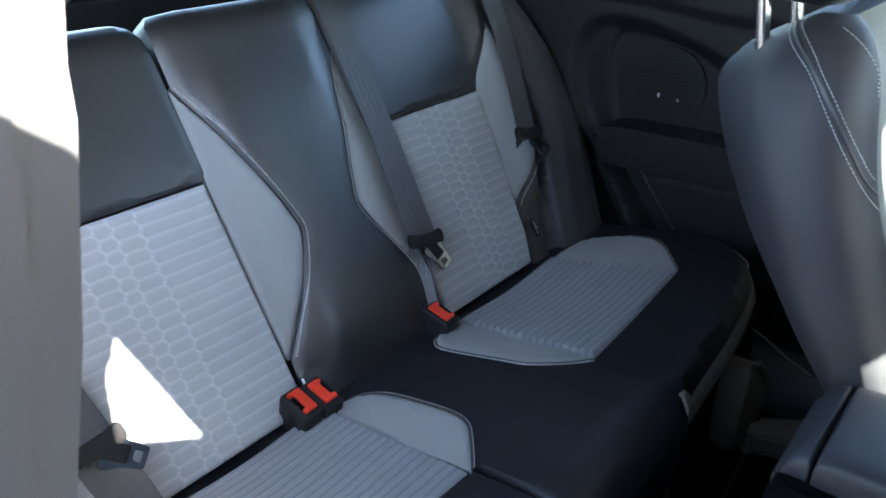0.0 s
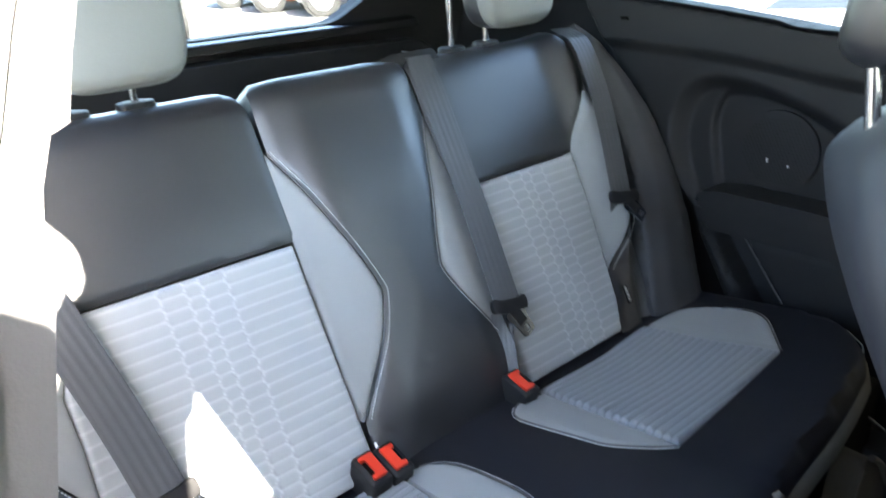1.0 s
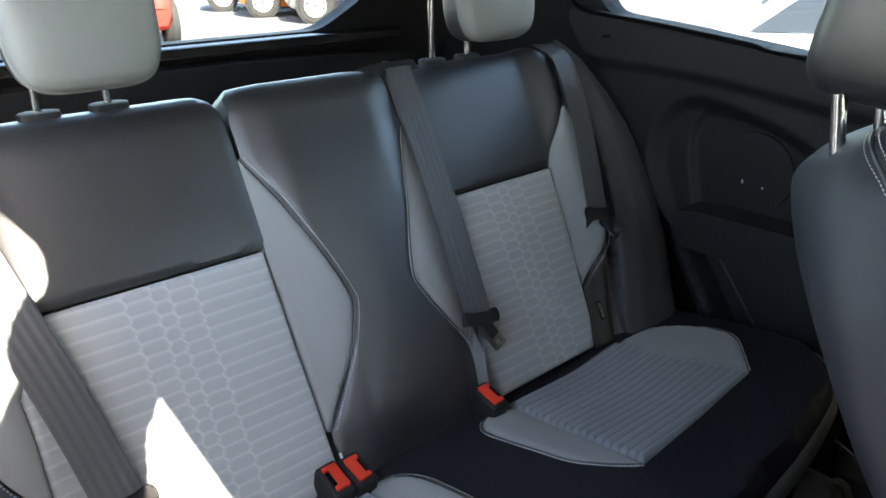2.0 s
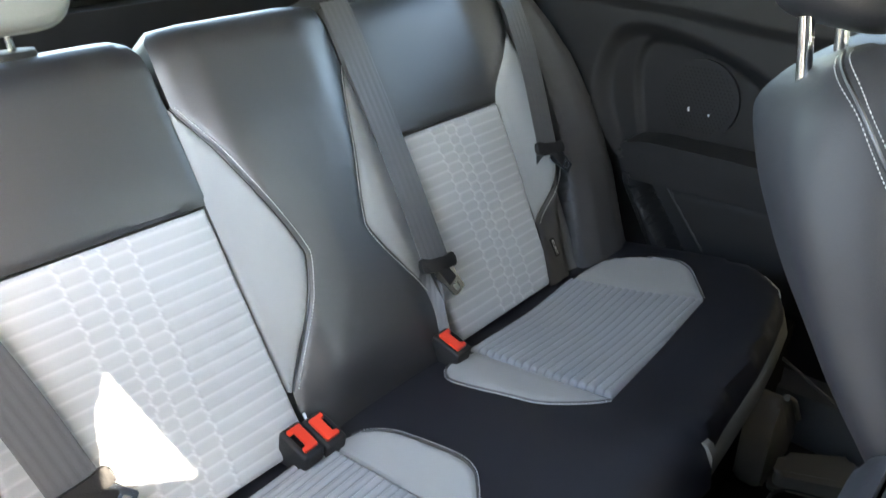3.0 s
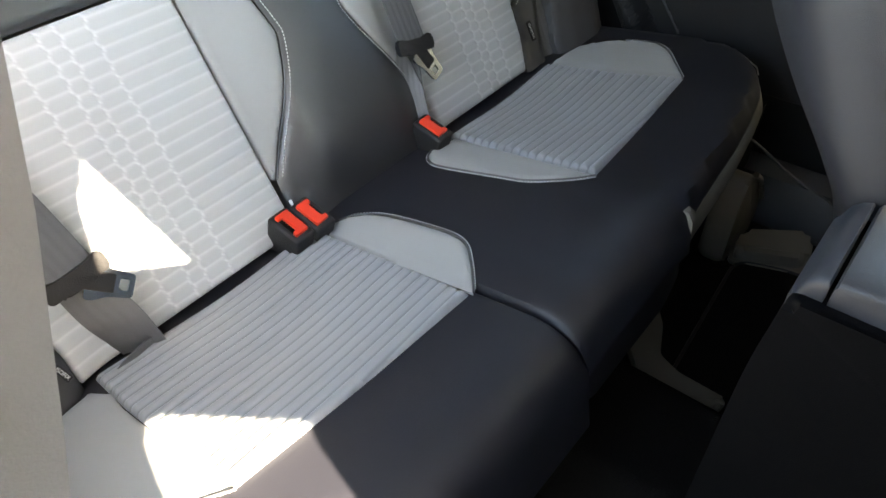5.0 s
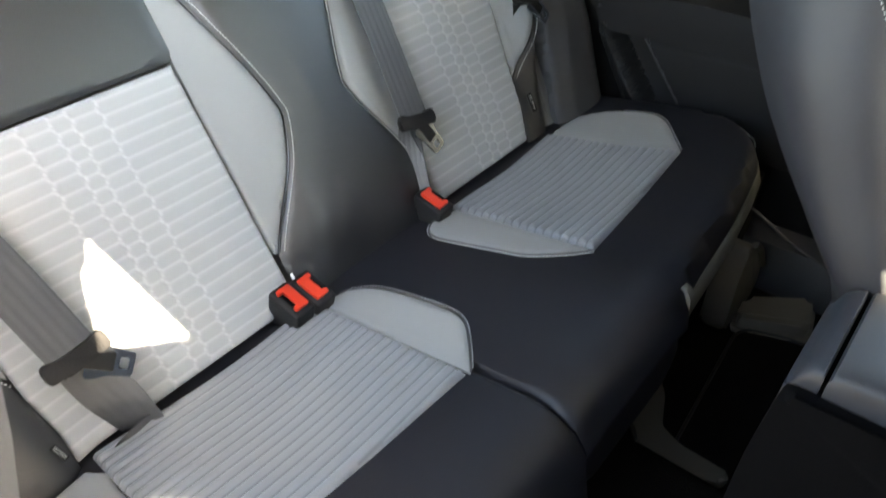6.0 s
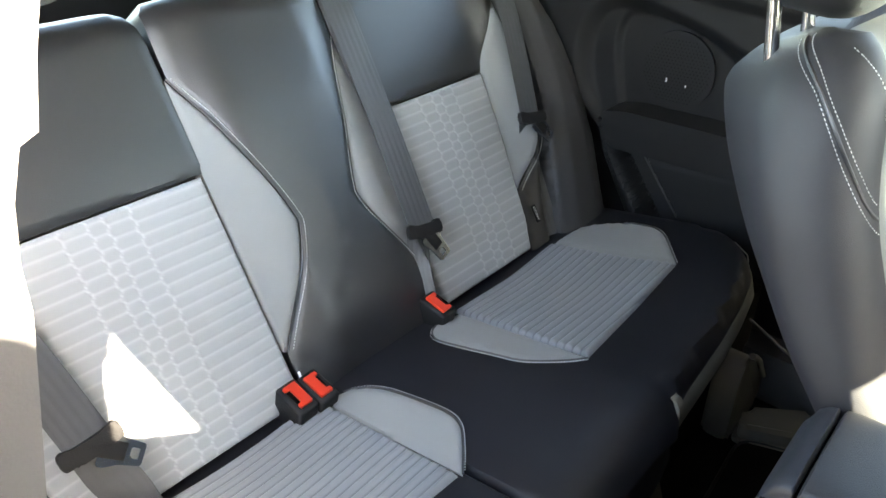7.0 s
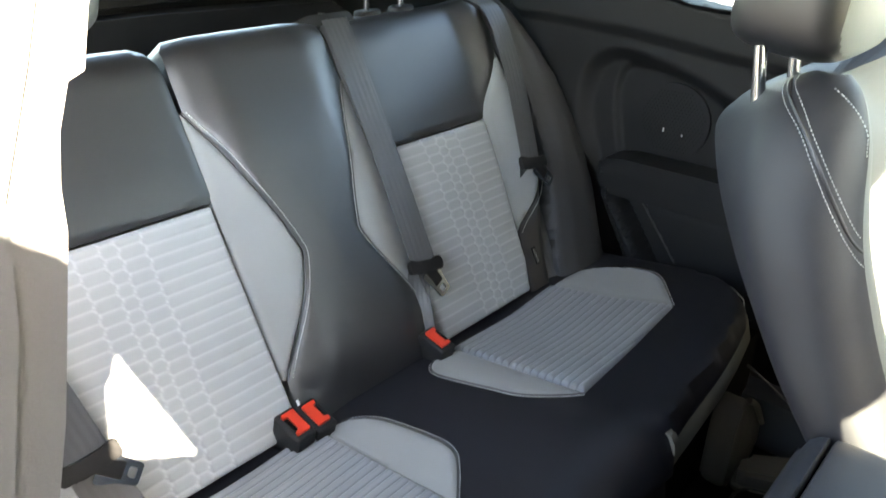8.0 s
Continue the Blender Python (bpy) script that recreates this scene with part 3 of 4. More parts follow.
# ---- head restraints ----
def head_restraint(x, face, back, label, at_y, base, top, size, tilt, post_gap=0.075, post_r=0.0058, group="rear head restraints", lean=0.0, shift=0.0, sink=0.05, rake=-0.016, edge=-0.3):
    ob = thing("head_restraint", label, "head restraint", group, at=(x, at_y, base))
    w, d, h = size
    place = Matrix.Translation((x, at_y, top - h / 2)) @ Matrix.Rotation(radians(tilt), 4, "X")
    n, grids = 44, {}

    def shape(p):
        thin = 1 - 0.08 * max(0, p.z) - 0.05 * max(0, -p.z) ** 2
        return place @ Vector((p.x * w / 2 * thin, p.y * d / 2 * (1 - 0.18 * p.z) - 0.006 * math.cos(p.x * 1.4), p.z * h / 2))

    for axis in range(3):
        for end in (-1, 1):
            rows = []
            for a in range(n + 1):
                row = []
                for b in range(n + 1):
                    p = [0.0, 0.0, 0.0]
                    p[axis], p[(axis + 1) % 3], p[(axis + 2) % 3] = end, 2 * a / n - 1, 2 * b / n - 1
                    p = Vector(p)
                    k = (abs(p.x) ** 5 + abs(p.y) ** 4 + abs(p.z) ** 5) ** -0.2
                    p *= k
                    row.append((p.y, shape(p)))
                rows.append(row)
            grids[(axis, end)] = rows
    shell, front = bmesh.new(), bmesh.new()
    for rows in grids.values():
        for a in range(n):
            for b in range(n):
                quad = [rows[a][b], rows[a][b + 1], rows[a + 1][b + 1], rows[a + 1][b]]
                target = front if sum(q[0] for q in quad) / 4 < edge else shell
                target.faces.new([target.verts.new(q[1]) for q in quad])
    for target in (shell, front):
        bmesh.ops.remove_doubles(target, verts=target.verts, dist=1e-5)
    part("pad", shell, back, ob, "black leather sides and back")
    part("face", front, face, ob, "pale grey leather face")
    for level in (edge, 0.82) if edge < -0.5 else (edge,):
        loop = []
        size5 = (1 - abs(level) ** 4) ** 0.2
        for k in range(73):
            c, d2 = math.cos(k * math.pi / 36), math.sin(k * math.pi / 36)
            loop.append(shape(Vector((math.copysign(abs(c) ** 0.4, c) * size5, level, math.copysign(abs(d2) ** 0.4, d2) * size5))))
        part("piping", tube(loop, 0.0016, 6), face, ob)
        if level == edge:
            part("stitching", stitches([q.lerp(place.translation, 0.05) + Vector((0, -0.007, 0)) for q in loop[:37]], 0.0005, 0.0024, 0.0040, normal=(0, -1, 0)), THREAD, ob)
    for s in (-1, 1):
        px, py = x + shift + s * post_gap / 2, at_y + 0.012 + lean
        upper = [(px, py, top - 0.085), (px, py - 0.010, top - 0.070), (px, py + rake, top - 0.055)] if rake < -0.05 else [(px, py + rake, top - h * 0.93)]
        part("post", tube([(px, py, base - sink), *upper], post_r, 14), CHROME, ob, "chrome steel post")
        if sink < 0.03:
            continue
        collar = rounded([(px - 0.022, py - 0.014), (px + 0.022, py - 0.014), (px + 0.022, py + 0.014), (px - 0.022, py + 0.014)], 0.012)
        part("collar", prism(collar, lambda u, v, w: Vector((u, v, w)), base - 0.014, base + 0.003, 0.003), PLASTIC, ob, "black plastic guide collar")
    return ob


for sx in (-0.285, 0.285):
    head_restraint(sx, PALE, LEATHER, "pale grey leather head restraint on chrome posts", 0.212, 0.759, 0.992, (0.150, 0.064, 0.198), -5, lean=0.074, rake=-0.075)


from mathutils.bvhtree import BVHTree


# ---- seat belts ----
def tongue(parent, place, across, way, normal, w=0.062, skew=38):
    """The plug of a belt: a plastic head with a steel blade."""
    m = Matrix.Translation(place) @ Matrix((across, way, normal)).transposed().to_4x4()
    k = w / 2
    grip = [(-k, -0.009), (-k + 0.004, -0.012), (-k * 0.55, -0.010), (-0.016, -0.013), (0.016, -0.013), (k * 0.55, -0.010), (k - 0.004, -0.012), (k, -0.009), (k, 0.006), (k - 0.004, 0.010), (k * 0.5, 0.006), (-k * 0.5, 0.006), (-k + 0.004, 0.010), (-k, 0.006)]
    part("tongue_grip", prism(rounded(grip, 0.003, 3), lambda u, v, t: m @ Vector((u, v, t)), -0.003, 0.0055, 0.0022), PLASTIC, parent, "black plastic tongue grip")
    turned = m @ Matrix.Rotation(radians(skew), 4, "Z")
    part("tongue_neck", box((-0.0105, -0.036, -0.002), (0.0085, -0.002, 0.0046), 0.002, turned), PLASTIC, parent)
    ring = sheet(rounded([(-0.0125, -0.054), (0.0105, -0.054), (0.0125, -0.030), (0.0175, -0.018), (0.0175, -0.010), (-0.0195, -0.010), (-0.0195, -0.018), (-0.0145, -0.030)], 0.004), [rounded([(-0.0065, -0.049), (0.0045, -0.049), (0.0045, -0.040), (-0.0065, -0.040)], 0.002)], lambda u, v, t: Vector((u, v, t)), 0, 0.0032, 0.01)
    bmesh.ops.transform(ring, matrix=turned, verts=ring.verts)
    part("tongue_blade", ring, STEEL, parent, "shiny steel tongue blade")


X1 = Vector((1, 0, 0))


def belt(name_label, top, low, tongue_s, tongue_x, end, group="rear seat belts", lift=0.030):
    ob = thing("seat_belt", name_label, "seat belt", group, at=on_back(low[0], low[1], 0.03))
    path = [*[on_back(*q) for q in top], on_back(tongue_x, tongue_s, lift)]
    pts = curve_points(path, 12)
    part("webbing", ribbon(pts, 0.047, Vector((1, 0, 0))), WEBBING, ob, "dark grey woven webbing")
    if isinstance(end[0], list):
        run = curve_points([on_back(tongue_x, tongue_s, lift - 0.004), *[on_back(*q) for q in end[0]]], 10)
        part("webbing", ribbon(run, 0.047, [Vector((1, 0, 0)).lerp(Vector((0.75, 0, 0)) + BACK_N * 0.75, (k / len(run)) ** 1.5) for k in range(len(run))]), WEBBING, ob)
        run = curve_points([on_back(*q) for q in end[1]], 10)
        part("webbing", ribbon(run, 0.018, BACK_U * 0.8 + BACK_N * 0.6), WEBBING, ob)
        return ob
    for shift, twist, wide in end:
        back = curve_points([on_back(tongue_x + shift * 0.4, tongue_s, lift - 0.008), *[on_back(q[0] + shift, *q[1:]) for q in low_run(low)]], 10)
        turn = [X1.lerp(X1 * math.cos(twist) + BACK_N * math.sin(twist), min(1, 2.5 * k / len(back))) for k in range(len(back))]
        part("webbing", ribbon(back, wide, turn), WEBBING, ob)
    return ob


def low_run(low):
    """The belt's slack run below its tongue: from low down into the crease."""
    return [(low[0], low[1], low[2]), (low[0] + low[3] * 0.6, (low[1] - 0.03) / 2, low[2] * 0.7), (low[0] + low[3], -0.03, low[2] * 0.4)]


mid_belt = belt("dark grey middle seat belt hanging over the backrest", [(0.166, 0.505, -0.014), (0.152, 0.455, 0.006), (0.142, 0.38, 0.018), (0.137, 0.25, 0.022)], (0.117, 0.062, 0.012, -0.016), 0.112, 0.126, [(-0.011, 0.95, 0.034), (0.007, -1.1, 0.030)], lift=0.028)
tongue(mid_belt, on_back(0.1245, 0.108, 0.031), (X1 * 0.985 - BACK_U * 0.17).normalized(), (BACK_U * 0.985 + X1 * 0.17).normalized(), BACK_N, 0.062, 30)
far_belt = belt("dark grey seat belt hanging beside the backrest", [(0.484, 0.50, -0.008), (0.476, 0.46, 0.028), (0.469, 0.385, 0.035), (0.456, 0.31, 0.036)], (0.446, 0.115, -0.016, -0.028), 0.195, 0.429, [(0.0, 0.3, 0.040)], lift=0.034)
tongue(far_belt, on_back(0.428, 0.189, 0.037), (X1 * 0.98 - BACK_U * 0.19).normalized(), (BACK_U * 0.98 + X1 * 0.19).normalized(), BACK_N, 0.064, 42)
near_belt = belt("dark grey seat belt lying over the quilted backrest", [(-0.470, 0.50, -0.01), (-0.448, 0.43, 0.03), (-0.411, 0.265, 0.030), (-0.392, 0.17, 0.030)], (-0.385, 0.03), 0.084, -0.379, [[(-0.374, 0.045, 0.027), (-0.366, 0.012, 0.026), (-0.358, -0.022, 0.014)], [(-0.345, -0.022, 0.018), (-0.368, -0.020, 0.026), (-0.392, -0.030, 0.018), (-0.412, -0.055, 0.0)]], lift=0.032)
tongue(near_belt, on_back(-0.379, 0.078, 0.034), (X1 * 0.995 + BACK_U * 0.06).normalized(), (BACK_U * 0.995 - X1 * 0.06).normalized(), BACK_N, 0.064, 44)
guide = thing("belt_guide", "black plastic belt guide on top of the backrest", "belt guide", at=on_back(0.14, 0.50, -0.02))
part("bezel", prism(rounded([(0.070, 0.494), (0.118, 0.506), (0.196, 0.506), (0.205, 0.478), (0.190, 0.478), (0.186, 0.492), (0.140, 0.492), (0.132, 0.480), (0.112, 0.482)], 0.004), on_back, -0.034, -0.010, 0.002), PLASTIC, guide)
part("slot", prism(rounded([(0.140, 0.500), (0.196, 0.500), (0.196, 0.512), (0.140, 0.512)], 0.003), on_back, -0.05, -0.028, 0.001), PLASTIC, guide)


def buckle(x, y, z, slot, label):
    """A buckle that leans forward; slot: the side on which its slot lies."""
    ob = thing("seat_buckle", label, "seat belt buckle", "rear seat belt buckles", at=(x, y, z - 0.06))
    way = Vector((0.03, -math.cos(radians(16)), -math.sin(radians(16)))).normalized()
    side = Vector((slot, 0, 0))
    side = (side - way * side.dot(way)).normalized()
    nrm = side.cross(way)
    if nrm.z < 0:
        nrm = -nrm
    m = Matrix.Translation((x, y, z)) @ Matrix((way, side, nrm)).transposed().to_4x4()
    bm = box((-0.0245, -0.0150, -0.070), (0.0250, 0.0150, 0.0), 0.0045, m, 3)
    part("housing", bm, PLASTIC, ob, "black plastic buckle housing")
    c = [(-0.0175, -0.0095), (0.0175, -0.0095), (0.0175, 0.0090), (0.0115, 0.0090), (0.0115, 0.0025), (-0.0115, 0.0025), (-0.0115, 0.0090), (-0.0175, 0.0090)]
    bm = prism(rounded(c, 0.0014, 3), lambda u, v, t: m @ Vector((u, v, t)), -0.003, 0.0042, 0.0008)
    part("button", bm, RED, ob, "red release button")
    part("slot", box((-0.0105, 0.0035, -0.001), (0.0105, 0.0080, 0.0009), 0.0004, m), CARPET, ob)
    return ob


buckle(-0.160, 0.000, 0.350, -1, "black seat buckle with red button beside its twin")
buckle(-0.130, -0.002, 0.348, 1, "black seat buckle with red button beside its twin")
buckle(0.092, -0.001, 0.351, 1, "black seat buckle with red button standing alone")


# ---- the far front seat ----
def front_seat(cx, label):
    ob = thing("front_seat", label, "car seat", "front seats", at=(cx, -0.5, 0.1))
    rows = [  # z, rear y at the sides, front y at the sides, half width
        (0.300, -0.530, -0.665, 0.235), (0.372, -0.505, -0.640, 0.245), (0.446, -0.458, -0.600, 0.253), (0.497, -0.420, -0.570, 0.254), (0.554, -0.382, -0.540, 0.244), (0.630, -0.346, -0.508, 0.234),
        (0.680, -0.330, -0.494, 0.220), (0.720, -0.328, -0.486, 0.206), (0.748, -0.338, -0.474, 0.190), (0.768, -0.356, -0.456, 0.170), (0.778, -0.385, -0.430, 0.145)]
    z = [r[0] for r in rows]
    n, around = 80, 120
    bm, mid = bmesh.new(), bmesh.new()
    rings = []
    for k in range(n + 1):
        t = k / n
        zz = 0.30 + 0.478 * (1 - (1 - t) ** 1.8)
        yr, yf, hw = (float(np.mean(np.interp(np.clip(zz + np.linspace(-0.022, 0.022, 9) * min(1, (0.778 - zz) / 0.03), 0.3, 0.778), z, [r[i] for r in rows]))) for i in (1, 2, 3))
        top = bulge((zz - 0.66) / 0.10)
        ring = []
        for a in range(around):
            ang = 2 * math.pi * a / around
            c, s = math.cos(ang), math.sin(ang)
            e = 2 / 2.7
            u = abs(c) ** e * (1 if c > 0 else -1)
            w = abs(s) ** e * (1 if s > 0 else -1)
            y = (yr + yf) / 2 + w * (yr - yf) / 2
            inside = 1 - bulge((abs(u) - 0.20) / 0.75)
            y += inside * (0.060 if w < 0 else 0.053) * abs(w)
            ring.append((cx + u * hw, y, zz - 0.036 * top * inside))
        rings.append(ring)
    split = lambda a: 0.56 < a / around < 0.94 and abs(math.cos(2 * math.pi * a / around)) < 0.74
    for target, want in ((bm, False), (mid, True)):
        verts = [[target.verts.new(q) for q in r] for r in rings]
        for r, t in zip(verts, verts[1:]):
            for k in range(around):
                if split(k + 0.5) == want:
                    target.faces.new((r[k], r[(k + 1) % around], t[(k + 1) % around], t[k]))
        if not want:
            target.faces.new(verts[-1])
            target.faces.new(verts[0][::-1])
        bmesh.ops.delete(target, geom=[v for v in target.verts if not v.link_faces], context="VERTS")
    hull = BVHTree.FromBMesh(bm)
    part("backrest", bm, SHELL, ob, "smooth black leather sides and rear")
    part("front_panel", mid, PALE, ob, "pale grey leather front panel")
    for line in SEAT_SEAMS:
        pts = []
        for q in curve_points([(0, *p) for p in line], 12):
            place, nrm, _, _ = hull.ray_cast(Vector((-0.5, q.y, q.z)), Vector((1, 0.0, 0)))
            if place:
                pts.append(place + nrm * 0.0004)
        if len(pts) > 3:
            part("stitching", stitches(pts, 0.00045, 0.0027, 0.0042, normal=Vector((-0.9, -0.3, 0.3))), THREAD, ob)
    groove = [hull.ray_cast(Vector((-0.5, q.y, q.z)), Vector((1, 0, 0)))[0] for q in curve_points([(0, *p) for p in SEAT_GROOVE], 12)]
    part("piping", tube([q for q in groove if q], 0.0018, 6), LEATHER, ob)
    part("cushion", box((cx - 0.25, -1.12, 0.16), (cx + 0.25, -0.60, 0.34), 0.05, segments=4), SHELL, ob)
    part("base", box((cx - 0.20, -1.05, 0.03), (cx + 0.20, -0.58, 0.18), 0.02), PLASTIC, ob)
    return ob


SEAT_SEAMS = [[(-0.366, 0.767), (-0.387, 0.752), (-0.408, 0.735), (-0.427, 0.711), (-0.448, 0.680), (-0.466, 0.653), (-0.484, 0.626), (-0.495, 0.608)],
              [(-0.380, 0.771), (-0.399, 0.757), (-0.419, 0.735), (-0.437, 0.712), (-0.458, 0.680), (-0.474, 0.653), (-0.487, 0.632)],
              [(-0.419, 0.770), (-0.431, 0.763), (-0.443, 0.752), (-0.454, 0.735), (-0.461, 0.713)]]
SEAT_GROOVE = [(-0.373, 0.769), (-0.393, 0.754), (-0.413, 0.735), (-0.432, 0.711), (-0.453, 0.680), (-0.470, 0.653), (-0.486, 0.629)]
front_seat(0.33, "black leather front seat with pale double stitching")
head_restraint(0.300, PALE, LEATHER, "black leather front head restraint with pale edge on chrome posts", -0.360, 0.746, 0.979, (0.240, 0.11, 0.200), 8, 0.102, 0.0068, "front head restraints", lean=0.004, shift=-0.044, sink=0.020, rake=0.010, edge=-0.86)

# Unseen blocker: its outline is cut so the sun makes its patches.
tipped = thing("front_seat", "unseen black sun blocker in place of the near front seat", "car seat", "front seats", at=(-0.3, -0.8, 0.1))
part("backrest", prism([(-0.020, 0.16), (-0.478, 0.16), (-0.478, 0.750), (-0.474, 0.766), (-0.482, 0.780), (-0.583, 0.859), (-0.594, 0.862), (-0.606, 0.845), (-0.625, 0.84), (-0.625, 1.058), (-0.574, 1.032), (-0.489, 0.981), (-0.524, 1.090), (-0.547, 1.161), (-0.53, 1.20), (-0.05, 1.20), (0.022, 0.95), (0.022, 0.60), (-0.020, 0.56)], lambda u, v, w: Vector((u, w, v)), -0.708, -0.70), SHELL, tipped, smooth=False)
part("cushion", prism(rounded([(-0.12, 0.16), (-0.44, 0.16), (-0.43, 0.75), (-0.40, 1.10), (-0.16, 1.10), (-0.12, 0.95)], 0.03), lambda u, v, w: Vector((u, w, v)), -0.84, -0.709, 0.01), SHELL, tipped)


# ---- centre console ----
console = thing("centre_console", "dark grey plastic centre console with armrest lid", "car console", at=(0.0, -0.7, 0.05))


def loaf(profile, half, crown, cx=0.0140, low_z=0.455):
    """A long rounded block: a side profile (y, z), as wide as half on both sides, its top edges rounded by crown."""
    bm = bmesh.new()
    rings = []
    low = min(q[1] for q in profile)
    for y, z in profile:
        ring = []
        for k in range(17):
            t = k / 16
            a = math.pi * t
            u, w = -math.cos(a), math.sin(a)
            u, w = math.copysign(abs(u) ** 0.45, u), abs(w) ** 0.45
            ring.append(bm.verts.new((cx + u * half, y, z - crown * (1 - w) if z - crown > low - 1 else z)))
        ring.append(bm.verts.new((cx + half, y, low_z)))
        ring.append(bm.verts.new((cx - half, y, low_z)))
        rings.append(ring)
    m = len(rings[0])
    for r, t in zip(rings, rings[1:]):
        for k in range(m):
            bm.faces.new((r[k], r[(k + 1) % m], t[(k + 1) % m], t[k]))
    bm.faces.new(rings[0])
    bm.faces.new(rings[-1][::-1])
    return bm


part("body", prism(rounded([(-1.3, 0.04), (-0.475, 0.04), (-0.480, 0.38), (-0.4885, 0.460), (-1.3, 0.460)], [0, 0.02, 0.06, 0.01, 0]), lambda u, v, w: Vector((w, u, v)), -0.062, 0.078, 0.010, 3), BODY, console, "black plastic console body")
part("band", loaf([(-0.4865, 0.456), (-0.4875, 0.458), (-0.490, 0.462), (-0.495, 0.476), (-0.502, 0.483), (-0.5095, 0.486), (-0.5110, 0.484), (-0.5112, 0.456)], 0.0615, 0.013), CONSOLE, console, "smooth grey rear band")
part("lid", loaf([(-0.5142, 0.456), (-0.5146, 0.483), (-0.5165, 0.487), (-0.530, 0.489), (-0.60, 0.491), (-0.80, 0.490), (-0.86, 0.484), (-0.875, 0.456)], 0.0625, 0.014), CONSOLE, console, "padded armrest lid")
part("gap", loaf([(-0.508, 0.457), (-0.508, 0.470), (-0.520, 0.470), (-0.520, 0.457)], 0.055, 0.01), CARPET, console)


# ---- the car's shell ----
def yz(x):
    return lambda u, v, w: Vector((x + w, u, v))


floor = part("floor", sheet([(-0.66, -1.6), (0.70, -1.6), (0.70, 0.9), (-0.66, 0.9)], [], lambda u, v, w: Vector((u, v, w)), -0.01, 0.03, 0.2), CARPET, None, smooth=False)
tagged(floor, "black carpeted car floor", "floor", kind="structure")
tunnel = part("floor_tunnel", prism(rounded([(-0.11, 0.03), (0.11, 0.03), (0.08, 0.13), (-0.08, 0.13)], 0.02), lambda u, v, w: Vector((u, w, v)), -1.3, -0.02, 0.0), CARPET)
tagged(tunnel, "black carpeted hump along the car floor", "floor", kind="structure")
base = part("seat_base", prism([(-0.60, 0.03), (0.60, 0.03), (0.60, 0.25), (-0.60, 0.25)], lambda u, v, w: Vector((u, w, v)), -0.29, 0.05, 0.0), CARPET)
tagged(base, "carpeted step under the rear seat", "seat base", kind="structure")

# Far side: window, lining, speaker recess, armrest and pocket.
WIN = [(-1.25, 0.75), (-0.123, 0.757), (0.117, 0.788), (0.285, 0.806), (0.345, 0.93), (0.30, 1.04), (0.10, 1.12), (-1.0, 1.14)]
far_wall = part("wall_far", sheet([(-1.6, 0.0), (0.95, 0.0), (0.95, 1.22), (-1.6, 1.22)], [rounded(WIN, 0.03)], yz(0.668), 0, 0.05, 0.05), TRIM, None, smooth=False)
tagged(far_wall, "dark grey plastic side lining under the window", "wall", kind="structure")
OUTER = [q.to_2d() for q in curve_points([(0.134, 0.537, 0), (0.135, 0.601, 0), (0.112, 0.660, 0), (0.060, 0.688, 0), (-0.03, 0.680, 0), (-0.16, 0.635, 0), (-0.30, 0.54, 0), (-0.32, 0.42, 0), (-0.1, 0.40, 0), (0.07, 0.40, 0), (0.112, 0.477, 0)], 6, True)]
INNER = [q.to_2d() for q in curve_points([(0.060, 0.543, 0), (0.068, 0.600, 0), (0.055, 0.648, 0), (0.020, 0.662, 0), (-0.06, 0.653, 0), (-0.15, 0.612, 0), (-0.25, 0.53, 0), (-0.26, 0.44, 0), (-0.1, 0.42, 0), (0.03, 0.42, 0), (0.046, 0.480, 0)], 6, True)]
POCKET = [Vector(q) for q in ((0.039, 0.411), (-0.030, 0.416), (-0.110, 0.315), (-0.130, 0.262), (-0.064, 0.262), (-0.042, 0.297))]
RIDGE = [Vector(q) for q in ((0.064, 0.428), (0.041, 0.412), (-0.040, 0.297), (-0.060, 0.262), (-0.030, 0.262), (-0.014, 0.288))]


def depth_inside(ring, u, v):
    """How deep a place lies inside an outline, 0 outside it."""
    odd = False
    for p, q in zip(ring, ring[1:] + ring[:1]):
        if (p.y > v) != (q.y > v) and u < p.x + (v - p.y) * (q.x - p.x) / (q.y - p.y):
            odd = not odd
    return float(edge_distance(ring, [(u, v)])[0]) if odd else 0.0


def lining_height(u, v, e):
    crease = float(np.interp(u, [-0.6, -0.155, -0.019, 0.119, 0.257], [0.65, 0.680, 0.697, 0.707, 0.711]))
    upper = 0.012 * bulge((v - crease) / 0.024)
    return upper - 0.024 * bulge(depth_inside(OUTER, u, v) / 0.034) - 0.010 * bulge(depth_inside(INNER, u, v) / 0.014) - 0.036 * bulge(depth_inside(POCKET, u, v) / 0.010) + 0.007 * bulge(depth_inside(RIDGE, u, v) / 0.006)


LINING = [(-0.55, 0.25), (-0.10, 0.25), (-0.028, 0.25), (0.072, 0.425), (0.125, 0.50), (0.22, 0.63), (0.33, 0.80), (0.319, 0.823), (0.285, 0.809), (0.117, 0.792), (-0.032, 0.774), (-0.123, 0.761), (-0.55, 0.75)]
lining = part("side_lining", panel(rounded(LINING, 0.012), lambda u, v, h: Vector((0.620 - h, u, v)), lining_height, step=0.0042, skirt=0.05), TRIM, None)
tagged(lining, "moulded dark grey side lining with round recess", "wall lining", kind="structure")
strip = part("window_seal", tube(curve_points([(0.616, 0.335, 0.838), (0.613, 0.285, 0.813), (0.612, 0.117, 0.795), (0.612, -0.032, 0.777), (0.612, -0.123, 0.764), (0.612, -0.55, 0.753)], 12), 0.0035, 10), BODY)
tagged(strip, "black rubber seal along the window", "window seal", kind="structure")
